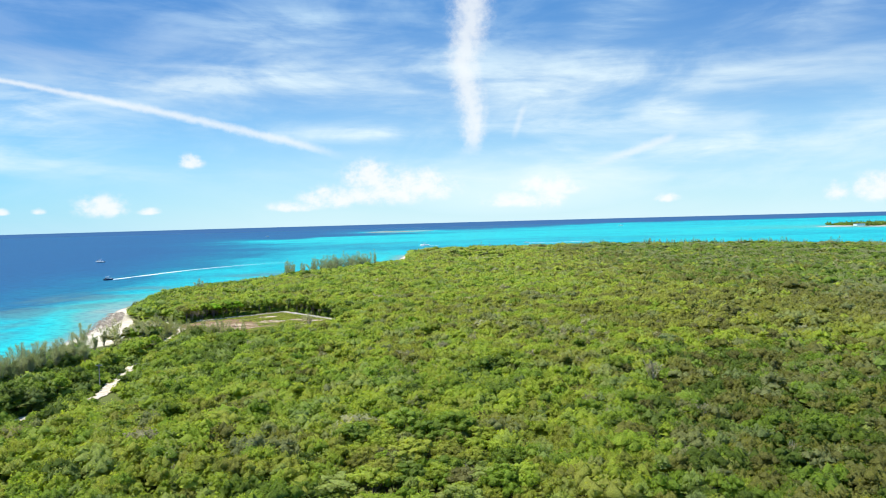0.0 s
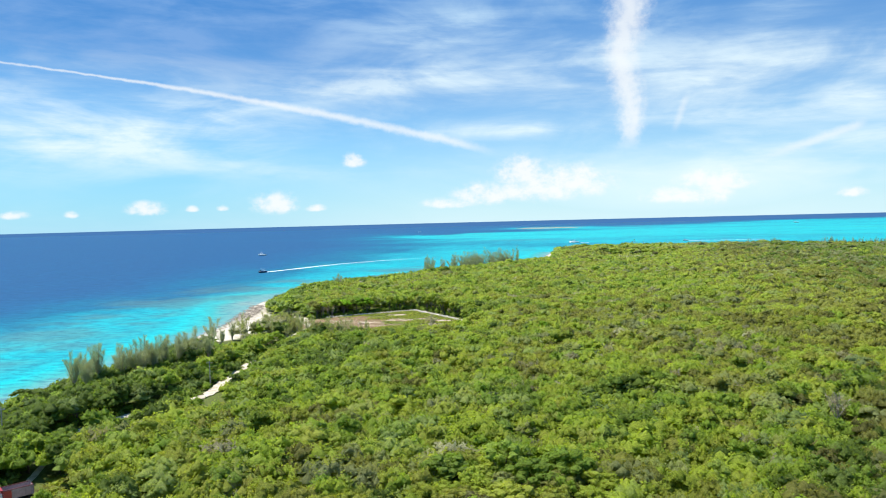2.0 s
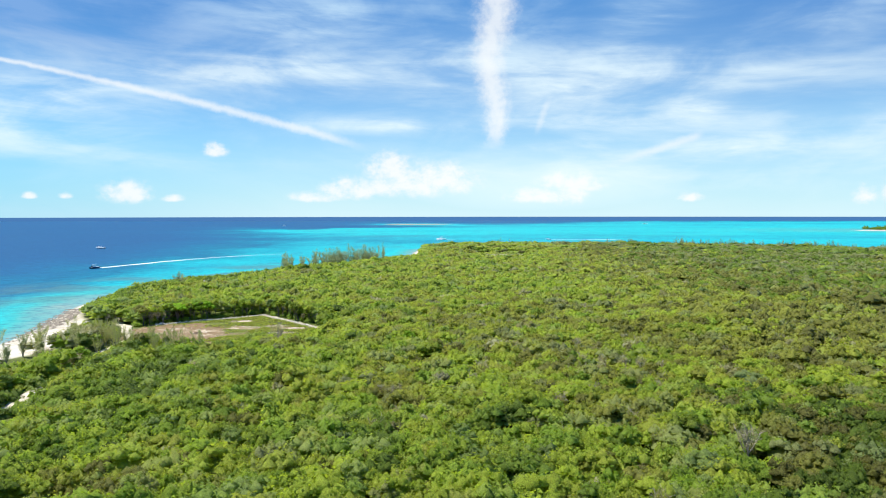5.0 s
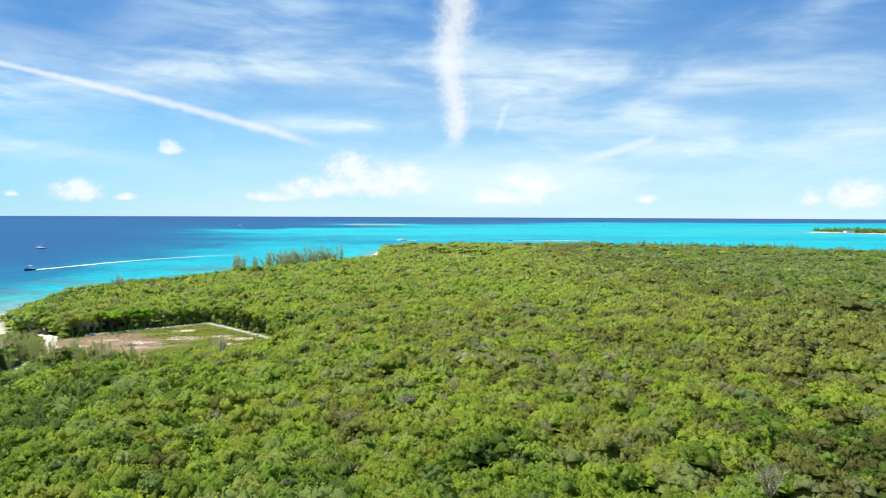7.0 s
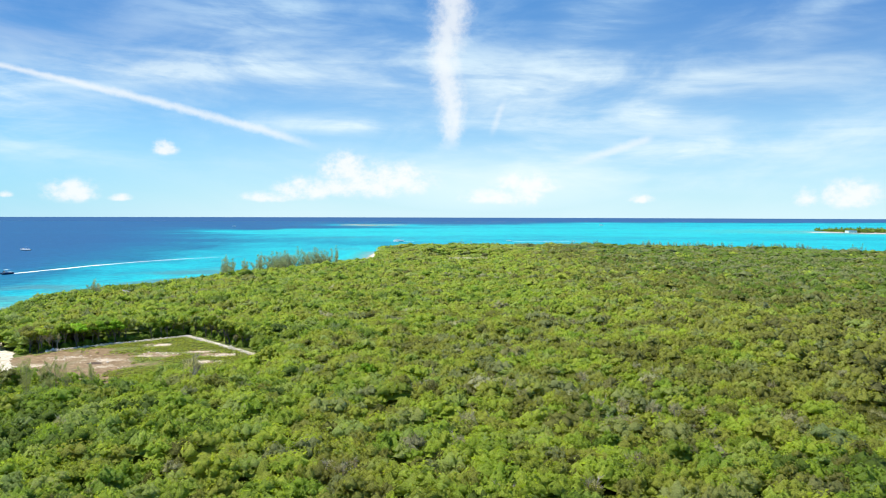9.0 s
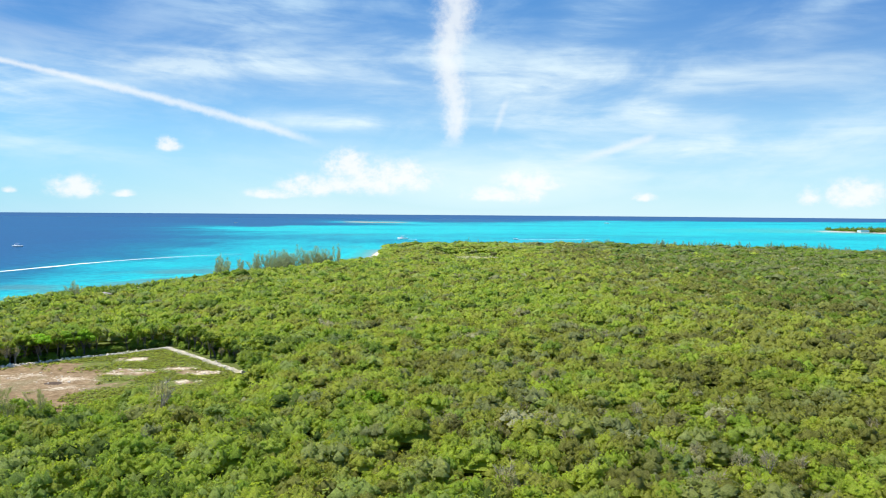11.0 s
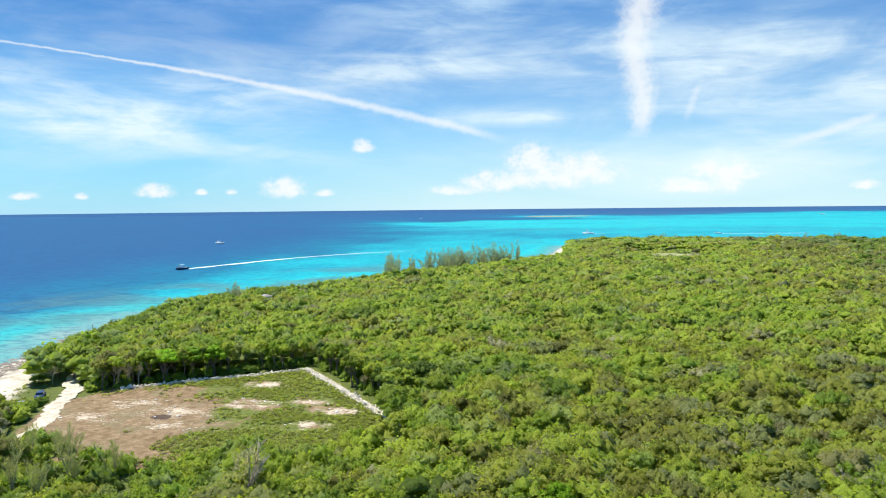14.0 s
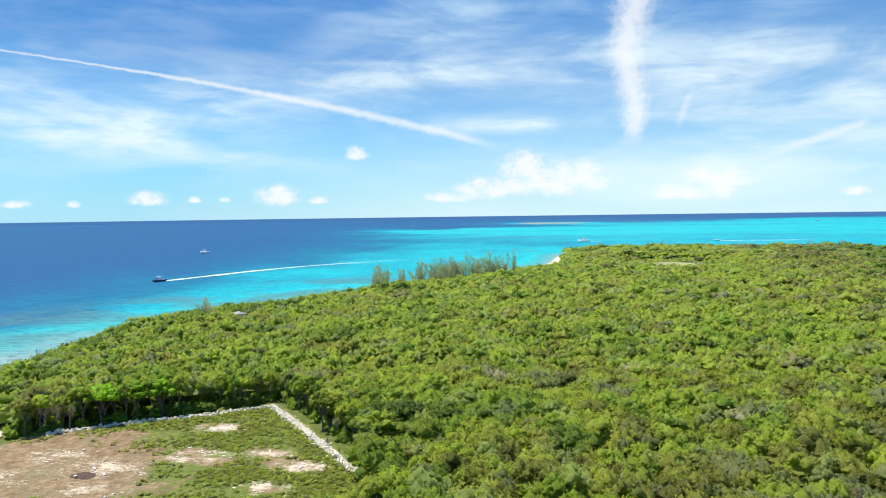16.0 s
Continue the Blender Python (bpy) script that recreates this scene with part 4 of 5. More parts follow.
dead_meshes = []
for k in range(5):
    root = thing("dead_tree", pose(0, 0, -50), "bare pale-grey dead tree with fine dry twigs", "tree", "dead trees")
    part("bare_crown", bare_tree_bm(500 + k), DEADWOOD, root)
    v, f, tn = dry_twigs(540 + k)
    part("crown", quick_mesh("crown", v, f, TWIGS, tn, spray=np.ones(len(v))), DEADWOOD, root)
    dead_meshes.append(root)
rng = np.random.default_rng(77)
dead_at = [(-101.5, 329.5, 1.0), (-99.6, 330.6, 0.9), (-97.5, 331.6, 0.8), (-102.8, 331.8, 1.05), (-100.2, 332.0, 0.85), (-98.8, 333.4, 0.7), (-118.5, 328.8, 0.75), (-39.3, 270.5, 1.5), (62, 168, 1.3), (13.5, 132.8, 0.8), (36.4, 247, 1.0), (34.9, 269, 1.0), (38.5, 243, 0.8)]
dead_at += [(x, y, s) for x, y, s in zip(rng.uniform(-60, 170, 190), 95 + 300 * rng.random(190) ** 1.2, rng.uniform(0.5, 1.0, 190)) if x < 0.75 * y and (x > -20 or rng.random() < 0.25)]
dead_at += [(x, y, s) for x, y, s in zip(rng.uniform(-5, 95, 45), rng.uniform(190, 330, 45), rng.uniform(0.6, 1.05, 45))]
qd = np.array([(x, y) for x, y, s in dead_at])
okd = ~open_ground(qd, shore(qd))
okd[:13] = True
for n, (x, y, s) in enumerate(dead_at):
    if okd[n]:
        copy_thing(dead_meshes[n % 5], Matrix.LocRotScale((x, y, 1.5), Euler((0, 0, n * 2.4)), (s, s, s * 1.2)))
for root in dead_meshes:
    for o in (*root.children_recursive, root):
        bpy.data.objects.remove(o)


# feathery coast pines: several plumes that fan out from the foot
def pine_stems(seed, count):
    r = random.Random(seed)
    stems = []
    for k in range(count):
        a, lean, h = k * 2.4 + r.uniform(-0.4, 0.4), (0.03 if k == 0 else r.uniform(0.08, 0.42)), r.uniform(0.55, 1.0) * 12
        tip = Vector((math.cos(a) * lean * h, math.sin(a) * lean * h, h * (1 - lean * 0.5)))
        stems.append((Vector((0, 0, -0.3)), tip * 0.5 + Vector((r.uniform(-0.3, 0.3), r.uniform(-0.3, 0.3), 0.6)), tip))
    return stems


def pine_needles(seed, stems, sprays, width):
    """Thin wisps that point up and out along each plume."""
    rng = np.random.default_rng(seed)
    V = []
    for a, b, c in stems:
        a, b, c = (np.array(x) for x in (a, b, c))
        u = rng.uniform(0.18, 1.0, sprays)[:, None] ** 0.8
        on = (1 - u) ** 2 * a + 2 * u * (1 - u) * (2 * b - 0.5 * (a + c)) + u**2 * c
        # wisps hang on a few side shoots, so that the plume has gaps
        k = rng.integers(0, 12, sprays)
        sa_ = k * 2.4 + rng.normal(0, 0.18, sprays)
        d = np.column_stack([np.cos(sa_), np.sin(sa_), rng.normal(0, 0.15, sprays)])
        r = rng.uniform(0.0, 1.0, sprays)[:, None] * (1.5 - 1.1 * u)
        o = on + d * r + np.column_stack([np.zeros((sprays, 2)), r[:, 0] * 0.9])
        w = d * 0.40 + (0, 0, 0.9) + rng.normal(0, 0.2, (sprays, 3))
        w /= np.linalg.norm(w, axis=1)[:, None]
        side = np.cross(w, rng.normal(0, 1, (sprays, 3)))
        side /= np.linalg.norm(side, axis=1)[:, None]
        s = rng.uniform(0.5, 1.2, sprays)[:, None]
        V.append(np.stack([o - side * width, o + side * width, o + w * s], 1).reshape(-1, 3))
    v = np.vstack(V)
    return v, np.arange(len(v)).reshape(-1, 3)


PINES = []
for k in range(12):      # four full ones, four lighter ones for the far shore, four young ones
    near, young = k < 4, k > 7
    root = thing("coast_pine", pose(0, 0, -50), "slender young olive-green coast pine" if young else "tall feathery grey-green coast pine", "tree", "coast pines")
    stems = pine_stems(900 + k, 9 if near else 6)
    b = bmesh.new()
    for a, m, c in stems:
        tube([a, m, c], [0.09, 0.06, 0.012], 5 if near else 4, b)
    part("trunk", b, GREYBARK, root)
    v, f = pine_needles(920 + k, stems, 230 if near else 170 if young else 80, 0.045 if near or young else 0.09)
    part("crown", quick_mesh("crown", v, f, YOUNG if young else PINE, np.full(len(v), 0.05 + 0.14 * (k % 4)), spray=np.ones(len(v))), BARK, root)
    PINES.append(root)
SHORE_GROVE = ((-130, 193, 15), (-126, 198, 16.5), (-122.5, 203, 15.5), (-119, 208, 16), (-120.5, 212, 14.5), (-116.5, 216, 16), (-115.5, 222, 15), (-113.5, 228, 15.5), (-112, 234, 13.5), (-124.5, 191, 12), (-117.5, 226, 13), (-128, 196, 13), (-121, 206, 14), (-118, 212, 13.5), (-114.5, 225, 12.5), (-121.5, 262, 12), (-118.5, 256, 10), (-116, 267, 9.5))
PLOT_PINES = ((-66, 279, 8.5), (-70, 275, 8), (-75, 280, 9.5), (-79, 283, 8), (-83, 281, 10), (-88, 279, 9), (-92, 276, 9), (-99, 285, 7.5), (-86, 274, 8.5), (-78, 272, 8.5), (-95, 270, 7.5), (-72, 270, 8), (-108, 297, 8), (-105.5, 292, 9.5), (-104, 284, 9), (-102, 277, 9), (-110, 302, 7), (-103, 272, 10), (-100.6, 268.5, 9), (-105.5, 278, 10), (-108, 284, 9.5), (-111, 289, 11), (-107, 297, 10), (-101, 287, 10.5), (-99, 289.5, 11), (-97.2, 286, 10), (-94.5, 283, 10), (-91, 281, 9.5), (-103.5, 291, 10), (-114, 274, 11), (-117, 278, 10), (-113, 269, 9))
HOUSE_PINES = ((-133.5, 452, 14), (-131.5, 450, 11), (-139, 430, 10), (-137, 433, 8), (-126, 345, 8), (-104, 338, 8))
pine_at = [*SHORE_GROVE, *PLOT_PINES, *HOUSE_PINES]
rng = np.random.default_rng(55)
for u in np.concatenate([rng.uniform(0, 1, 24), rng.uniform(0.40, 1, 20)]):      # the row along the far beach
    pine_at.append((-101 + 70 * u + rng.normal(0, 2), 562 + 72 * u + rng.normal(0, 3), rng.uniform(16, 22) * (0.84 + 0.18 * u)))
for x in np.concatenate([rng.uniform(325, 412, 34), rng.uniform(425, 480, 22), rng.uniform(500, 610, 14), rng.normal(283, 2, 3), rng.uniform(60, 590, 12)]):     # sparse line along the north shore
    y = np.interp(x, [0, 60, 110, 270, 440, 610], [905, 940, 953, 962, 838, 735])
    pine_at.append((x, y, rng.uniform(11, 16)))
for n, (x, y, h) in enumerate(pine_at):
    x, h = (x + 4.0, h * 0.88) if y < 260 else (x, h)
    s = h / 12.6
    copy_thing(PINES[n % 4 + (4 if y > 500 else 8 if 268 < y < 310 else 0)], Matrix.LocRotScale((x, y, 1.4), Euler((rng.normal(0, 0.05), rng.normal(0, 0.05), n * 1.9)), (max(s, 0.5), max(s, 0.5), s)))
for root in PINES:
    for o in (*root.children_recursive, root):
        bpy.data.objects.remove(o)


# ---- low scrub in the clearing, rubble walls, shore rocks ----
def tufts(seed, q, z, size, blades=7):
    """Low tufts of short leaning leaves."""
    rng = np.random.default_rng(seed)
    n = len(q)
    a = rng.uniform(0, math.tau, (n, blades))
    d = np.stack([np.cos(a), np.sin(a)], -1)
    s = (size[:, None] * rng.uniform(0.6, 1.2, (n, blades)))[..., None]
    o = np.concatenate([np.repeat(q[:, None], blades, 1) + rng.normal(0, 0.16, (n, blades, 2)), np.repeat(z[:, None, None], blades, 1)], -1)
    side = np.concatenate([np.stack([-d[..., 1], d[..., 0]], -1), np.zeros((n, blades, 1))], -1) * s * 0.42
    root = np.concatenate([d * 0.1, rng.uniform(0.1, 0.5, (n, blades, 1))], -1) * s
    tip = np.concatenate([d * 0.85, rng.uniform(0.3, 0.85, (n, blades, 1))], -1) * s
    v = np.stack([o + root - side, o + root + side, tip + o], 2).reshape(-1, 3)
    f = np.arange(len(v)).reshape(-1, 3)
    down = np.cross(v[1::3] - v[0::3], v[2::3] - v[0::3])[:, 2] < 0
    f[down] = f[down][:, ::-1]
    return v, f, np.repeat(rng.normal(0.50, 0.10, n).clip(0.1, 0.8), blades * 3)


def upward(v):
    """Tufts shade like the ground that they cover."""
    n = np.random.default_rng(8).normal(0, 0.35, (len(v), 3)) + (0, 0, 1.0)
    return n / np.linalg.norm(n, axis=1)[:, None]


rng = np.random.default_rng(91)
q = np.column_stack([rng.uniform(-104, -26, 34000), rng.uniform(283, 354, 34000)])
ic = in_clearing(q)
dens = green_of(q) + (lumps(q, 6, 12) - 0.5) * 0.9 - stony_of(q) * 0.8
q = q[(ic > 0.3) & (dens > rng.uniform(0.25, 0.95, len(q)))]
v, f, tn = tufts(3, q, height(q) + 0.15, rng.uniform(0.22, 0.6, len(q)))
tagged(new("scrub", quick_mesh("scrub", v, f, LEAF, tn, True, upward(v), np.full(len(v), 0.2))), "low green scrub and grass over the cleared plot", "scrub", kind="stuff")
q = np.column_stack([rng.uniform(-94, -66, 1800), rng.uniform(104, 131, 1800)])
q = q[(np.hypot(q[:, 0] + 78, q[:, 1] - 117) > 5) & (dist_line(q, TRACK) > 3)]
v, f, tn = tufts(4, q, height(q), rng.uniform(0.5, 1.1, len(q)))
tagged(new("scrub", quick_mesh("scrub", v, f, LEAF, tn, True, upward(v), np.full(len(v), 0.2))), "low fresh green scrub beside the parked truck", "scrub", kind="stuff")
q = np.column_stack([rng.uniform(-126, -98, 2600), rng.uniform(288, 330, 2600)])
q = q[(dist_line(q, TRACK) > 4) & (in_clearing(q) < -1) & (shore(q) > 22) & (lumps(q, 5, 15) > 0.42)]
v, f, tn = tufts(5, q, height(q), rng.uniform(0.2, 0.55, len(q)))
tagged(new("scrub", quick_mesh("scrub", v, f, LEAF, tn, True, upward(v), np.full(len(v), 0.2))), "sparse olive grass between the track and the beach", "scrub", kind="stuff")


def stone_mesh(name, seed, mat, flat=0.7):
    rng = np.random.default_rng(seed)
    b = bmesh.new()
    bmesh.ops.create_icosphere(b, subdivisions=1, radius=0.5)
    for vv in b.verts:
        vv.co *= rng.uniform(0.75, 1.2)
        vv.co.z *= flat
    me = bpy.data.meshes.new(name)
    b.to_mesh(me)
    b.free()
    me.materials.append(mat)
    return me


def heap_of_stones(seed, pts, sizes, flat, mat, name):
    """Many stones joined into one mesh."""
    b = bmesh.new()
    bmesh.ops.create_icosphere(b, subdivisions=1, radius=0.5)
    pv = np.array([x.co for x in b.verts])
    pf = np.array([[x.index for x in fc.verts] for fc in b.faces])
    b.free()
    rng = np.random.default_rng(seed)
    n = len(pts)
    v = pv[None] * rng.uniform(0.7, 1.25, (n, len(pv), 1)) * np.stack([sizes * rng.uniform(0.8, 1.4, n), sizes * rng.uniform(0.8, 1.4, n), sizes * flat], 1)[:, None] + pts[:, None]
    f = (pf[None] + (np.arange(n) * len(pv))[:, None, None]).reshape(-1, 3)
    return quick_mesh(name, v.reshape(-1, 3), f, mat)


STONES = [stone_mesh("stone", 40 + k, LIME) for k in range(6)]


def rubble_wall(line, label, count, width, tall, seed):
    """A bank of bulldozed white stones along a plan line: big ones single, the rest joined."""
    rng = np.random.default_rng(seed)
    line = np.array(line, float)
    seg = np.concatenate([[0], np.cumsum(np.linalg.norm(np.diff(line, axis=0), axis=1))])

    def at(u):
        s = u * seg[-1]
        return np.column_stack([np.interp(s, seg, line[:, 0]), np.interp(s, seg, line[:, 1])])
    root = thing("rubble_wall", pose(0, 0, 0), label, "stone wall")
    n = count * 11
    c = at(rng.random(n))
    off = rng.normal(0, width * 0.5, (n, 2)) * rng.choice([0.45, 0.75, 1.2], n)[:, None]
    r = np.linalg.norm(off, axis=1)
    pts = np.column_stack([c + off, height(c) + 0.15 + (tall * np.exp(-(r / width) ** 2 * 2.5)) * rng.random(n)])
    tagged(part("small_stones", heap_of_stones(seed + 1, pts, rng.uniform(0.16, 0.50, n), 0.65, LIME, "small_stones"), LIME, root), kind="stuff")
    c = at(rng.random(count))
    c += rng.normal(0, width * 0.35, (count, 2))
    for k in range(count):
        o = new("stone", STONES[k % 6])
        o.parent = root
        s = rng.uniform(0.5, 1.05)
        o.matrix_local = Matrix.LocRotScale((c[k, 0], c[k, 1], 1.75 + rng.uniform(0.1, tall)), Euler(rng.uniform(0, 6, 3)), (s, s * rng.uniform(0.8, 1.5), s * rng.uniform(0.4, 0.7)))


rubble_wall([(-28.4, 310.7), (-36.5, 320), (-44, 328.8), (-53, 339.5), (-62.3, 350.3)], "bank of bright white limestone rubble beside the cleared plot", 190, 1.25, 0.75, 60)
rubble_wall([(-62.3, 350.3), (-66, 347.3), (-72, 343.3), (-80, 339), (-88, 335), (-99, 327)], "bank of white limestone rubble in the trees' shade", 80, 0.75, 0.6, 62)

n = 1500
rng = np.random.default_rng(65)
u = rng.random(n)
q = np.column_stack([rng.uniform(-104, -34, n), rng.uniform(286, 345, n)])
q = q[(in_clearing(q) > 1) & (stony_of(q) + 0.25 * lumps(q, 4, 16) > rng.uniform(0.3, 0.95, n))]
me = heap_of_stones(66, np.column_stack([q, height(q) + 0.25]), rng.uniform(0.2, 0.6, len(q)), 0.6, LIME, "rubble")
tagged(new("rubble", me), "scattered white limestone rubble on bare soil", "rubble", kind="stuff")
# ledges and boulders along the shore
n = 4200
q = np.column_stack([rng.uniform(-166, -122, n), rng.uniform(292, 388, n)])
s = shore(q)
keepr = (s > -2.5) & (s < np.interp(q[:, 1], [292, 318, 350, 388], [5, 8, 11, 7])) & (rng.random(n) < np.interp(q[:, 1], [292, 318, 334, 388], [0.10, 0.3, 0.8, 0.5]))
q, s = q[keepr], s[keepr]
me = heap_of_stones(67, np.column_stack([q, height(q, s) + 0.05]), rng.uniform(0.5, 1.9, len(q)), 0.28, LEDGE, "shore_rocks")
tagged(new("shore_rocks", me), "flat brown limestone ledges along the beach", "rocks", kind="stuff")
n = 900
q = np.column_stack([rng.uniform(-150, -110, n), rng.uniform(100, 260, n)])
s = shore(q)
keepr = (s > -1.5) & (s < 5)
me = heap_of_stones(68, np.column_stack([q[keepr], height(q[keepr], s[keepr]) + 0.05]), rng.uniform(0.5, 1.6, int(keepr.sum())), 0.35, LEDGE, "shore_rocks")
tagged(new("shore_rocks", me), "low brown rocks at the water's edge", "rocks", kind="stuff")

# surf: a thin broken line of foam
FOAM, t, p = material("foam", 0.7, 0.2)
v = obj_coord(t)
g = noise_tex(t, v, 0.55, 5, 0.7)
p.inputs["Base Color"].default_value = (0.85, 0.88, 0.88, 1)
hole = t.nodes.new("ShaderNodeBsdfTransparent")
mx = t.nodes.new("ShaderNodeMixShader")
plug(t, mx.inputs[0], (g + attr(t, "dense") * 0.6).ramp01(0.62, 0.95))
t.links.new(hole.outputs[0], mx.inputs[1])
t.links.new(p.outputs[0], mx.inputs[2])
t.links.new(mx.outputs[0], t.nodes["Material Output"].inputs[0])


def foam_strip(name, line, widths, dense, z, label, seed=5):
    me = ribbon(name, np.asarray(line), widths, lambda q: np.full(len(q), z), FOAM, 0.5, 5, seed)
    me.attributes.new("dense", "FLOAT", "POINT").data.foreach_set("value", np.repeat(np.asarray(dense, np.float32), 5))
    return tagged(new(name, me), label, "foam", kind="stuff")


coastline = COAST[(COAST[:, 1] > 60) & (COAST[:, 0] < 15)]
foam_strip("surf", smooth_line(coastline, 3), np.full(len(coastline) * 3 - 2, 1.8), np.full(len(coastline) * 3 - 2, 0.26), 0.07, "thin broken surf line along the shore")


# ---- boats ----
def hull_bm(length, beam, depth, sections=12):
    """A planing hull: pointed bow, flat stern, flared sides."""
    b = bmesh.new()
    rings = []
    for i in range(sections + 1):
        u = i / sections                       # 0 stern, 1 bow
        w = beam * 0.5 * (1 - max(0.0, (u - 0.45) / 0.55) ** 2.2) + 0.01
        rise = depth * (0.15 + 0.25 * u * u)
        keel = depth * 0.75 * max(0.0, (u - 0.5) / 0.5) ** 2.5
        x = (u - 0.5) * length
        rings.append([b.verts.new(c) for c in ((x, -w, depth + rise), (x, -w * 0.82, depth * 0.35 + keel * 0.5), (x, 0, keel - depth * 0.25), (x, w * 0.82, depth * 0.35 + keel * 0.5), (x, w, depth + rise))])
    for r0, r1 in zip(rings, rings[1:]):
        for k in range(4):
            b.faces.new((r0[k], r1[k], r1[k + 1], r0[k + 1]))
        b.faces.new((r0[0], r0[4], r1[4], r1[0]))
    b.faces.new(rings[0])
    bmesh.ops.recalc_face_normals(b, faces=b.faces)
    return b


def motorboat(m, length, label, hull_mat, roof=True):
    beam, depth = length * 0.31, length * 0.115
    root = thing("motorboat", m, label, "boat", "boats on the sea")
    part("hull", hull_bm(length, beam, depth), hull_mat, root, smooth=True)
    dk = depth * 1.2
    part("cabin", box(length * 0.32, beam * 0.62, depth * 0.9, length * 0.06, 0, dk, 0.05, taper=0.82), WHITE, root)
    part("windscreen", box(length * 0.05, beam * 0.58, depth * 0.62, length * 0.21, 0, dk + depth * 0.25, 0.02, taper=0.8), GLASS, root)
    part("deck", box(length * 0.9, beam * 0.86, 0.08, -length * 0.03, 0, dk - 0.02, 0.02, taper=0.96), WHITE, root, "white deck")
    if roof:
        part("hard_top", box(length * 0.34, beam * 0.7, 0.10, -length * 0.02, 0, dk + depth * 1.75, 0.03), WHITE, root)
        for sx in (-0.16, 0.12):
            for sy in (-0.3, 0.3):
                part("top_post", tube([(length * sx, beam * sy, dk), (length * sx, beam * sy, dk + depth * 1.76)], [0.035, 0.035], 6), CHROME, root)
    for sy in (-0.16, 0.16):
        part("outboard_engine", box(0.5, 0.42, 1.1, -length * 0.5 - 0.25, beam * sy, depth * 0.25, 0.08, taper=0.8), BLACK, root)
    return root


def heading(x, y, dxy, z=0.0):
    return pose(x, y, z, 0, 0, math.degrees(math.atan2(dxy[1], dxy[0])))


motorboat(heading(-272, 640, (-0.34, -0.94), 0.05), 10.5, "fast motorboat with a navy hull pulling a long wake", NAVY)
wl = smooth_line([(-270.5, 645), (-262, 672), (-252, 700), (-241.4, 730), (-222, 770), (-190, 815), (-150, 850), (-100, 890)], 8)
n = len(wl)
foam_strip("boat_wake", wl, np.interp(np.arange(n), [0, 3, 24, n - 1], [3.0, 5.6, 5.6, 9.0]), np.interp(np.arange(n), [0, 14, 26, 44, n - 1], [1.25, 1.0, 0.62, 0.32, 0.14]), 0.10, "long white foaming wake behind the motorboat", 7)
motorboat(heading(-428, 985, (-0.9, 0.2), 0.1), 13.5, "white cabin cruiser lying at anchor on blue water", WHITE)
motorboat(heading(-535, 2720, (1, 0.2), 0.1), 13.0, "small white motorboat far out on the blue sea", WHITE)
motorboat(heading(985, 3050, (-1, 0.1), 0.1), 22.0, "white motor yacht far out near the horizon", WHITE)
motorboat(heading(38, 1262, (-1, 0.1), 0.2), 17.0, "white motor yacht throwing spray off the headland", WHITE)
foam_strip("boat_spray", smooth_line([(28, 1261), (38, 1262), (52, 1262.5), (64, 1263)], 5), np.interp(np.arange(16), [0, 5, 15], [4, 9, 6]), np.full(16, 1.2), 0.12, "white spray round the motor yacht", 8)
motorboat(heading(228, 1262, (-1, 0), 0.2), 10.0, "white motorboat with a long bright wake behind the trees", WHITE, False)
foam_strip("boat_wake", smooth_line([(232, 1262), (260, 1263), (290, 1264), (330, 1268), (370, 1272)], 6), np.interp(np.arange(25), [0, 4, 24], [4, 9, 6]), np.interp(np.arange(25), [0, 18, 24], [1.3, 1.1, 0.2]), 0.12, "bright white boat wake off the north shore", 9)

# ---- far islet and sandbar ----
BARSAND = plain("wet_bar_sand", (0.42, 0.36, 0.26), 0.9, 0.1, 0, 0.4, 0.02)
ISLET = plain("islet_ground", (0.66, 0.60, 0.50), 0.95, 0.1, 0, 0.35, 0.05)


def mound(name, cx, cy, rx, ry, top, mat, label, category, seed):
    rng = np.random.default_rng(seed)
    a = np.linspace(0, math.tau, 64, endpoint=False)
    wob = 1 + 0.10 * np.sin(3 * a + 1) + 0.07 * np.sin(7 * a) + 0.03 * rng.normal(0, 1, 64)
    rings = []
    for r, z in ((1.05, -0.6), (1.0, 0.05), (0.9, top * 0.5), (0.6, top * 0.9), (0.2, top)):
        rings.append(np.column_stack([cx + rx * r * wob * np.cos(a), cy + ry * r * wob * np.sin(a), np.full(64, z)]))
    v = np.vstack(rings)
    i = (np.arange(4)[:, None] * 64 + np.arange(64)).ravel()
    j = (np.arange(4)[:, None] * 64 + (np.arange(64) + 1) % 64).ravel()
    me = quick_mesh(name, v, np.stack([i, j, j + 64, i + 64], 1), mat, smooth=True)
    return tagged(new(name, me), label, category, kind="structure")


mound("sandbar", -30, 3150, 150, 150, 0.4, BARSAND, "long low sandbar drying out of the shoal", "sandbar", 3)
mound("islet", 1560, 1830, 390, 150, 2.2, ISLET, "low distant islet with a white beach", "islet", 4)
rng = np.random.default_rng(8)
n = 900
q = np.column_stack([1560 + 365 * rng.uniform(-0.9, 1, n), 1830 + 110 * rng.uniform(-0.78, 1, n)])
size = rng.uniform(3.5, 7.5, n)
V, F, *rest_of = scatter([crown_proto(7000 + k, 12, 0.4, 4, 5, 1) for k in range(5)], np.column_stack([q, np.full(n, 2.2)]), size, size * rng.uniform(0.9, 1.5, n), rng.uniform(0, 6, n), rng.uniform(0.0, 0.16, n))
tagged(new("islet_woodland", quick_mesh("islet_woodland", V, F, LEAF, *rest_of)), "dark green bushes covering the distant islet", "woodland", kind="stuff")


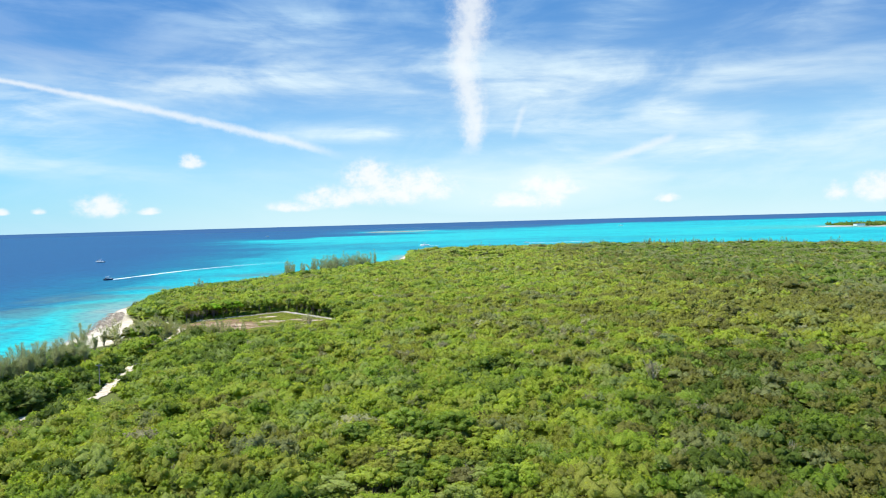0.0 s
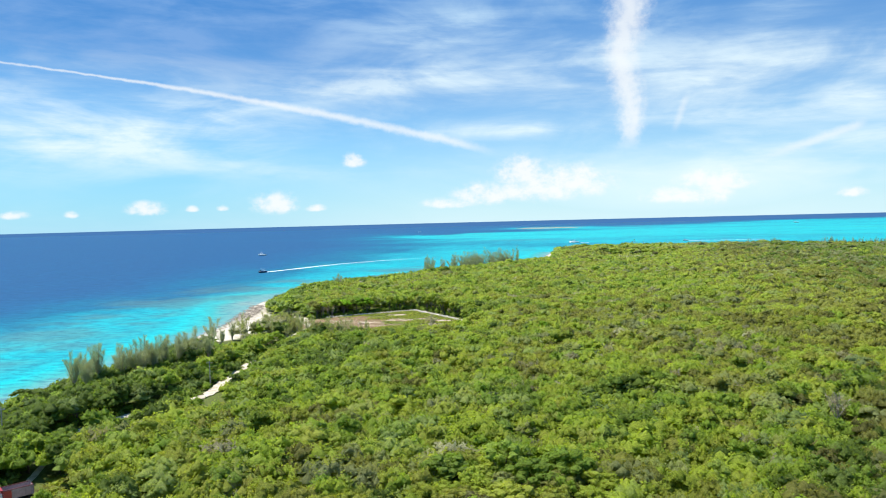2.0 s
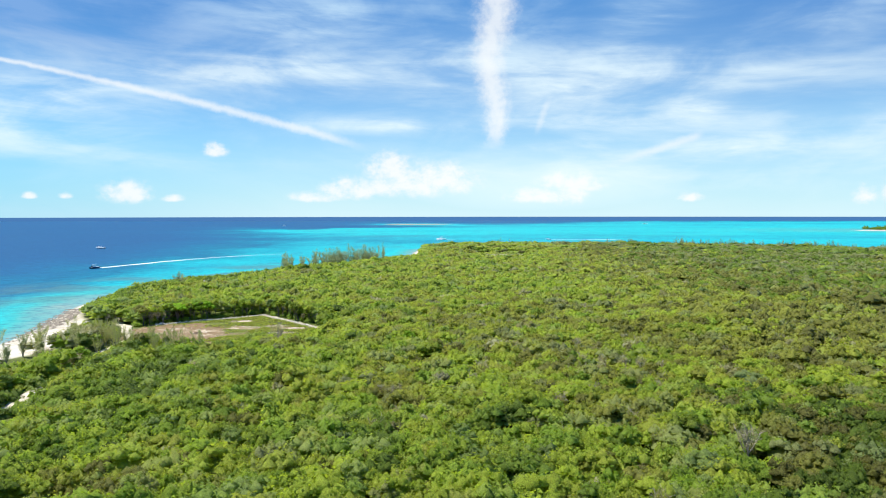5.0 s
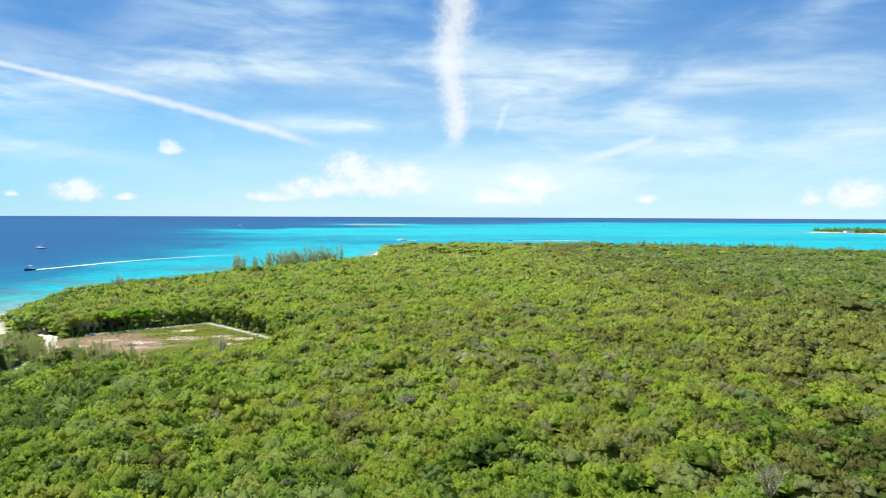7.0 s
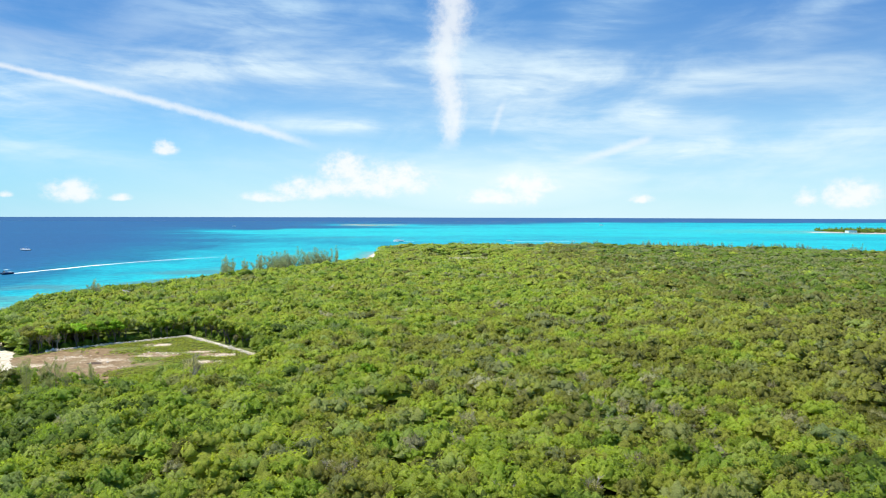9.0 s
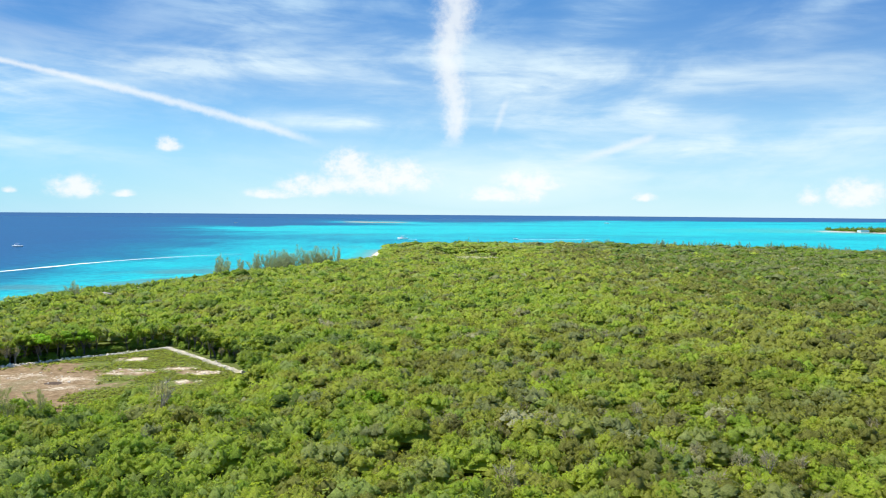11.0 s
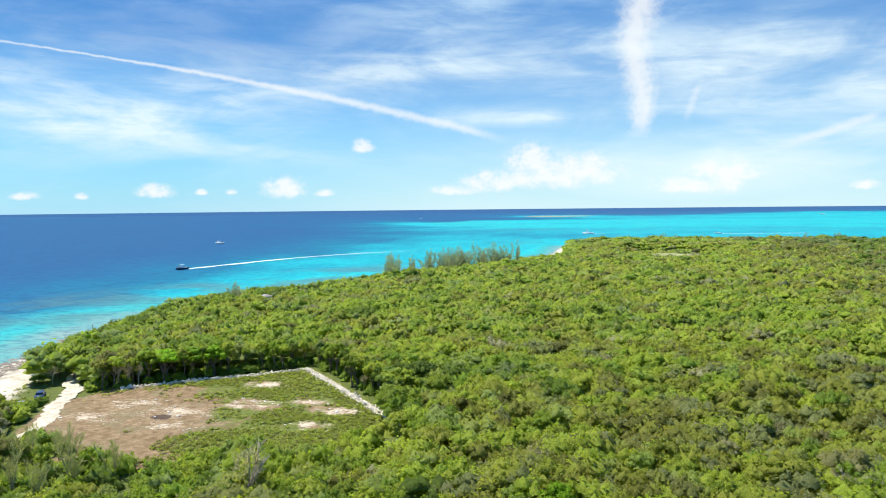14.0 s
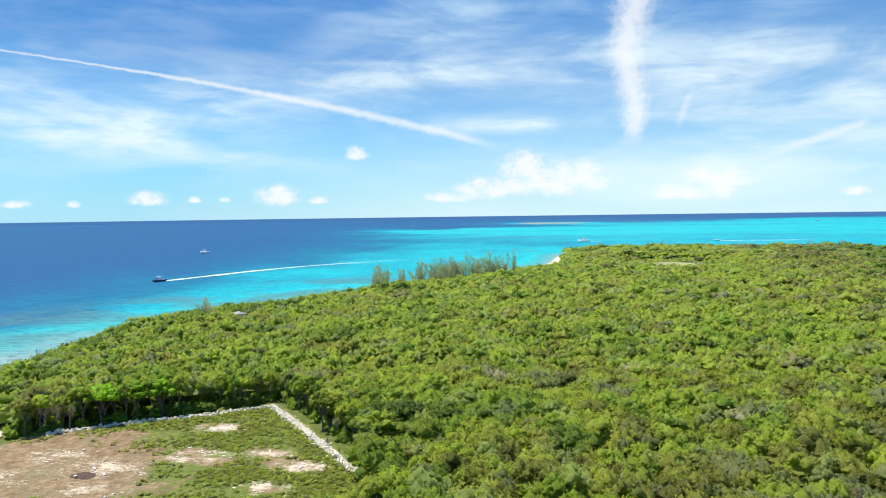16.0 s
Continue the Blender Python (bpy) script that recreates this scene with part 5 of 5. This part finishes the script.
# ---- houses ----
def house(m, sx, sy, h, label, roof_mat):
    root = thing("house", m, label, "house")
    wall = part("wall", box(sx, sy, h, bevel=0.04), WHITE, root, "white plastered wall")
    b = bmesh.new()
    o, rise = 0.35, h * 0.16
    c = [b.verts.new(x) for x in ((-sx / 2 - o, -sy / 2 - o, h), (sx / 2 + o, -sy / 2 - o, h), (sx / 2 + o, sy / 2 + o, h), (-sx / 2 - o, sy / 2 + o, h), (-sx * 0.22, 0, h + rise), (sx * 0.22, 0, h + rise))]
    for f in ((0, 1, 5, 4), (1, 2, 5), (2, 3, 4, 5), (3, 0, 4), (3, 2, 1, 0)):
        b.faces.new([c[k] for k in f])
    part("roof", b, roof_mat, root, "low hipped roof")
    for k in (-0.3, 0.3):
        w = part("window", box(1.3, 0.12, 1.3, sx * k, -sy / 2 - 0.02, h * 0.36), WHITE, root)
        part("pane", box(1.1, 0.05, 1.1, sx * k, -sy / 2 - 0.09, h * 0.36 + 0.1), GLASS, w)
        w = part("window", box(0.12, 1.3, 1.3, sx / 2 + 0.02, sy * k * 0.8, h * 0.36), WHITE, root)
        part("pane", box(0.05, 1.1, 1.1, sx / 2 + 0.09, sy * k * 0.8, h * 0.36 + 0.1), GLASS, w)
    part("door", box(1.0, 0.10, 2.1, 0, -sy / 2 - 0.03, 0.1), GREYSTEEL, root)
    return root


PALEROOF = plain("pale_roofing", (0.40, 0.36, 0.32), 0.8, 0.2, 0, 0.3)
house(pose(-121, 454, 1.7, 0, 0, -40), 4.2, 3.6, 5.2, "small white house with a low pale roof among coastal trees", PALEROOF)
house(pose(1212, 1752, 2.0, 0, 0, 10), 26, 12, 6, "small white house on the distant islet", ROOFING)
house(pose(1330, 1690, 1.0, 0, 0, -12), 20, 10, 5, "white beach house on the distant islet shore", ROOFING)


# ---- poles ----
def utility_pole(x, y, h, label):
    root = thing("utility_pole", pose(x, y, 1.5), label, "utility pole")
    part("pole", tube([(0, 0, -0.4), (0, 0, h)], [0.15, 0.10], 8), TIMBER, root)
    part("crossarm", box(1.8, 0.12, 0.14, 0, 0, h - 0.6, 0.02), TIMBER, root)
    for sx in (-0.75, 0.0, 0.75):
        part("insulator", tube([(sx, 0, h - 0.46), (sx, 0, h - 0.24)], [0.06, 0.04], 6), WHITE, root)
    return root


utility_pole(-107, 146.8, 8.0, "weathered grey wooden pole rising from the trees")
utility_pole(-86.6, 195.5, 7.6, "weathered wooden pole beside the sandy track")
root = thing("beach_post", pose(-150.9, 385.6, 0.8), "thin dark wooden post on the white beach", "post")
part("pole", tube([(0, 0, -0.4), (0, 0, 5.2)], [0.10, 0.08], 7), TIMBER, root)
part("crossarm", box(1.0, 0.10, 0.12, 0, 0, 4.7, 0.02), TIMBER, root)


# ---- vehicles ----
def wheel(parent, x, y, r, w, dual=False):
    b = bmesh.new()
    bmesh.ops.create_cone(b, cap_ends=True, segments=20, radius1=r, radius2=r, depth=w, matrix=pose(x, y, r, 90))
    bmesh.ops.bevel(b, geom=[e for e in b.edges if len(e.link_faces) == 2 and e.calc_face_angle(0) > 1], offset=r * 0.12, segments=2, affect="EDGES")
    tyre = part("wheel", b, BLACK, parent, smooth=False)
    b = bmesh.new()
    sgn = 1 if y > 0 else -1
    bmesh.ops.create_cone(b, cap_ends=True, segments=16, radius1=r * 0.55, radius2=r * 0.48, depth=0.06, matrix=pose(x, y + sgn * (w / 2 + 0.01), r, 90))
    part("rim", b, CHROME, tyre)


BODYSTEEL = plain("dusty_body_steel", (0.42, 0.34, 0.33), 0.7, 0.3, 0.1, 0.3, 1.5)
MAROON = plain("maroon_paint", (0.16, 0.035, 0.035), 0.5, 0.4, 0, 0.3)


def dump_truck(m):
    root = thing("dump_truck", m, "white-cabbed dump truck with a dusty grey and red tipper body", "truck")
    part("chassis", box(7.2, 0.9, 0.28, -0.2, 0, 0.72, 0.03), BLACK, root)
    b = box(1.35, 1.75, 0.95, 2.95, 0, 0.85, 0.12, taper=0.92)
    part("hood", b, WHITE, root, "white sloping hood")
    cab = part("cab", box(1.55, 2.15, 1.75, 1.65, 0, 0.95, 0.12, taper=0.90), WHITE, root, "white cab")
    part("windscreen", box(0.06, 1.7, 0.65, 2.40, 0, 1.82, 0.01), GLASS, cab)
    for sy in (-1, 1):
        part("side_window", box(0.8, 0.05, 0.55, 1.65, sy * 1.02, 1.85, 0.01), GLASS, cab)
        part("mirror", box(0.10, 0.22, 0.42, 2.45, sy * 1.22, 1.75, 0.02), CHROME, cab)
        part("fender", box(1.25, 0.42, 0.16, 2.95, sy * 0.95, 1.12, 0.06), WHITE, root)
        part("headlight", box(0.08, 0.28, 0.22, 3.66, sy * 0.62, 1.12, 0.02), GLASS, root)
    part("bumper", box(0.22, 2.2, 0.28, 3.75, 0, 0.55, 0.04), CHROME, root)
    part("grille", box(0.05, 0.95, 0.55, 3.63, 0, 1.02, 0.01), CHROME, root)
    b = bmesh.new()
    box(4.5, 2.45, 0.14, -1.45, 0, 1.45, 0, b)
    for sy in (-1, 1):
        box(4.5, 0.10, 1.45, -1.45, sy * 1.2, 1.59, 0, b)
    box(0.10, 2.3, 1.2, -3.65, 0, 1.59, 0, b)
    bodyp = part("tipper_body", b, BODYSTEEL, root, "dusty pinkish-grey steel tipper body")
    part("headboard", box(0.12, 2.45, 1.65, 0.84, 0, 1.56, 0.02), RED, bodyp, "faded red headboard")
    part("cab_guard", box(1.0, 2.45, 0.09, 1.35, 0, 3.20, 0.02), RED, bodyp, "faded red cab guard")
    for sy in (-1, 1):
        part("corner_panel", box(1.15, 0.05, 1.4, 0.22, sy * 1.285, 1.62, 0.01), RED, bodyp, "red painted corner panel")
        part("top_rail", box(4.5, 0.16, 0.12, -1.45, sy * 1.2, 3.04, 0.03), MAROON, bodyp, "dark red top rail")
    part("tailgate", box(0.08, 2.3, 1.3, -3.76, 0, 1.58, 0.02), MAROON, bodyp)
    for k in range(4):
        for sy in (-1, 1):
            part("side_rib", box(0.10, 0.08, 1.4, -3.4 + k * 0.95, sy * 1.29, 1.60, 0.01), BODYSTEEL, bodyp)
    for x in (2.95, -1.6, -2.75):
        for sy in (-1, 1):
            wheel(root, x, sy * 0.98, 0.52, 0.32 if x > 0 else 0.55)
    return root


dump_truck(heading(-79.8, 118.0, (-3.4, -4.4), 1.95) @ Matrix.Scale(0.93, 4))


def car(m, label, paint):
    root = thing("car", m, label, "car", "parked cars")
    b = bmesh.new()
    prof = ((-2.1, 0.45), (-2.1, 0.95), (-1.5, 1.02), (1.0, 1.0), (2.05, 0.82), (2.15, 0.45))
    lo = [[b.verts.new((x, sy * (0.86 if i not in (0, 5) else 0.80), z)) for i, (x, z) in enumerate(prof)] for sy in (-1, 1)]
    n = len(prof)
    for i in range(n):
        b.faces.new((lo[0][i], lo[0][(i + 1) % n], lo[1][(i + 1) % n], lo[1][i]))
    b.faces.new(lo[0][::-1])
    b.faces.new(lo[1])
    bmesh.ops.recalc_face_normals(b, faces=b.faces)
    bmesh.ops.bevel(b, geom=b.edges[:], offset=0.07, segments=2, affect="EDGES")
    part("body", b, paint, root, smooth=True)
    part("windows", box(2.5, 1.55, 0.42, -0.45, 0, 1.0, 0.05, taper=0.86), GLASS, root)
    part("roof", box(2.1, 1.36, 0.10, -0.45, 0, 1.41, 0.04), paint, root)
    for sx in (-1.3, 1.3):
        for sy in (-0.78, 0.78):
            wheel(root, sx, sy, 0.33, 0.22)
    for sy in (-0.6, 0.6):
        part("headlight", box(0.06, 0.30, 0.14, 2.12, sy, 0.66, 0.01), CHROME, root)
    return root


def ground_at(x, y):
    return float(height(np.array([[x, y]]))[0])


car(heading(-112.6, 317.8, (0.5, -0.9), ground_at(-112.6, 317.8)), "small blue car parked on grass beside the track", BLUE)
car(heading(-110.2, 309.6, (0.6, -0.8), ground_at(-110.2, 309.6)), "silver car with dark windows parked above the beach", SILVER)


# ---- heaps by the truck ----
def sand_heap(x, y, r, h, seed):
    rng = np.random.default_rng(seed)
    b = bmesh.new()
    bmesh.ops.create_icosphere(b, subdivisions=3, radius=1.0)
    for vv in b.verts:
        k = 1 + 0.16 * noise.noise(vv.co * 2.3 + Vector((seed, 0, 0))) + 0.05 * rng.normal()
        vv.co = Vector((vv.co.x * r * k, vv.co.y * r * 0.8 * k, max(vv.co.z, -0.15) * h * k))
    me = bpy.data.meshes.new("sand_heap")
    b.to_mesh(me)
    b.free()
    me.materials.append(SANDHEAP)
    ob = new("sand_heap", me)
    ob.location = (x, y, 1.75)
    return tagged(ob, "heap of pale yellow sand and rubble", "sand heap", "heaps by the truck")


sand_heap(-75.3, 118.2, 1.7, 1.3, 1)
sand_heap(-76.8, 115.5, 2.0, 1.0, 2)
sand_heap(-74.2, 114.2, 1.5, 0.9, 3)
n = 160
q = np.column_stack([rng.normal(-75.5, 2.6, n), rng.normal(115.5, 2.4, n)])
me = heap_of_stones(71, np.column_stack([q, height(q) + 0.35]), rng.uniform(0.2, 0.5, n), 0.7, LIME, "rubble")
tagged(new("rubble", me), "broken pale rubble round the sand heaps", "rubble", kind="stuff")
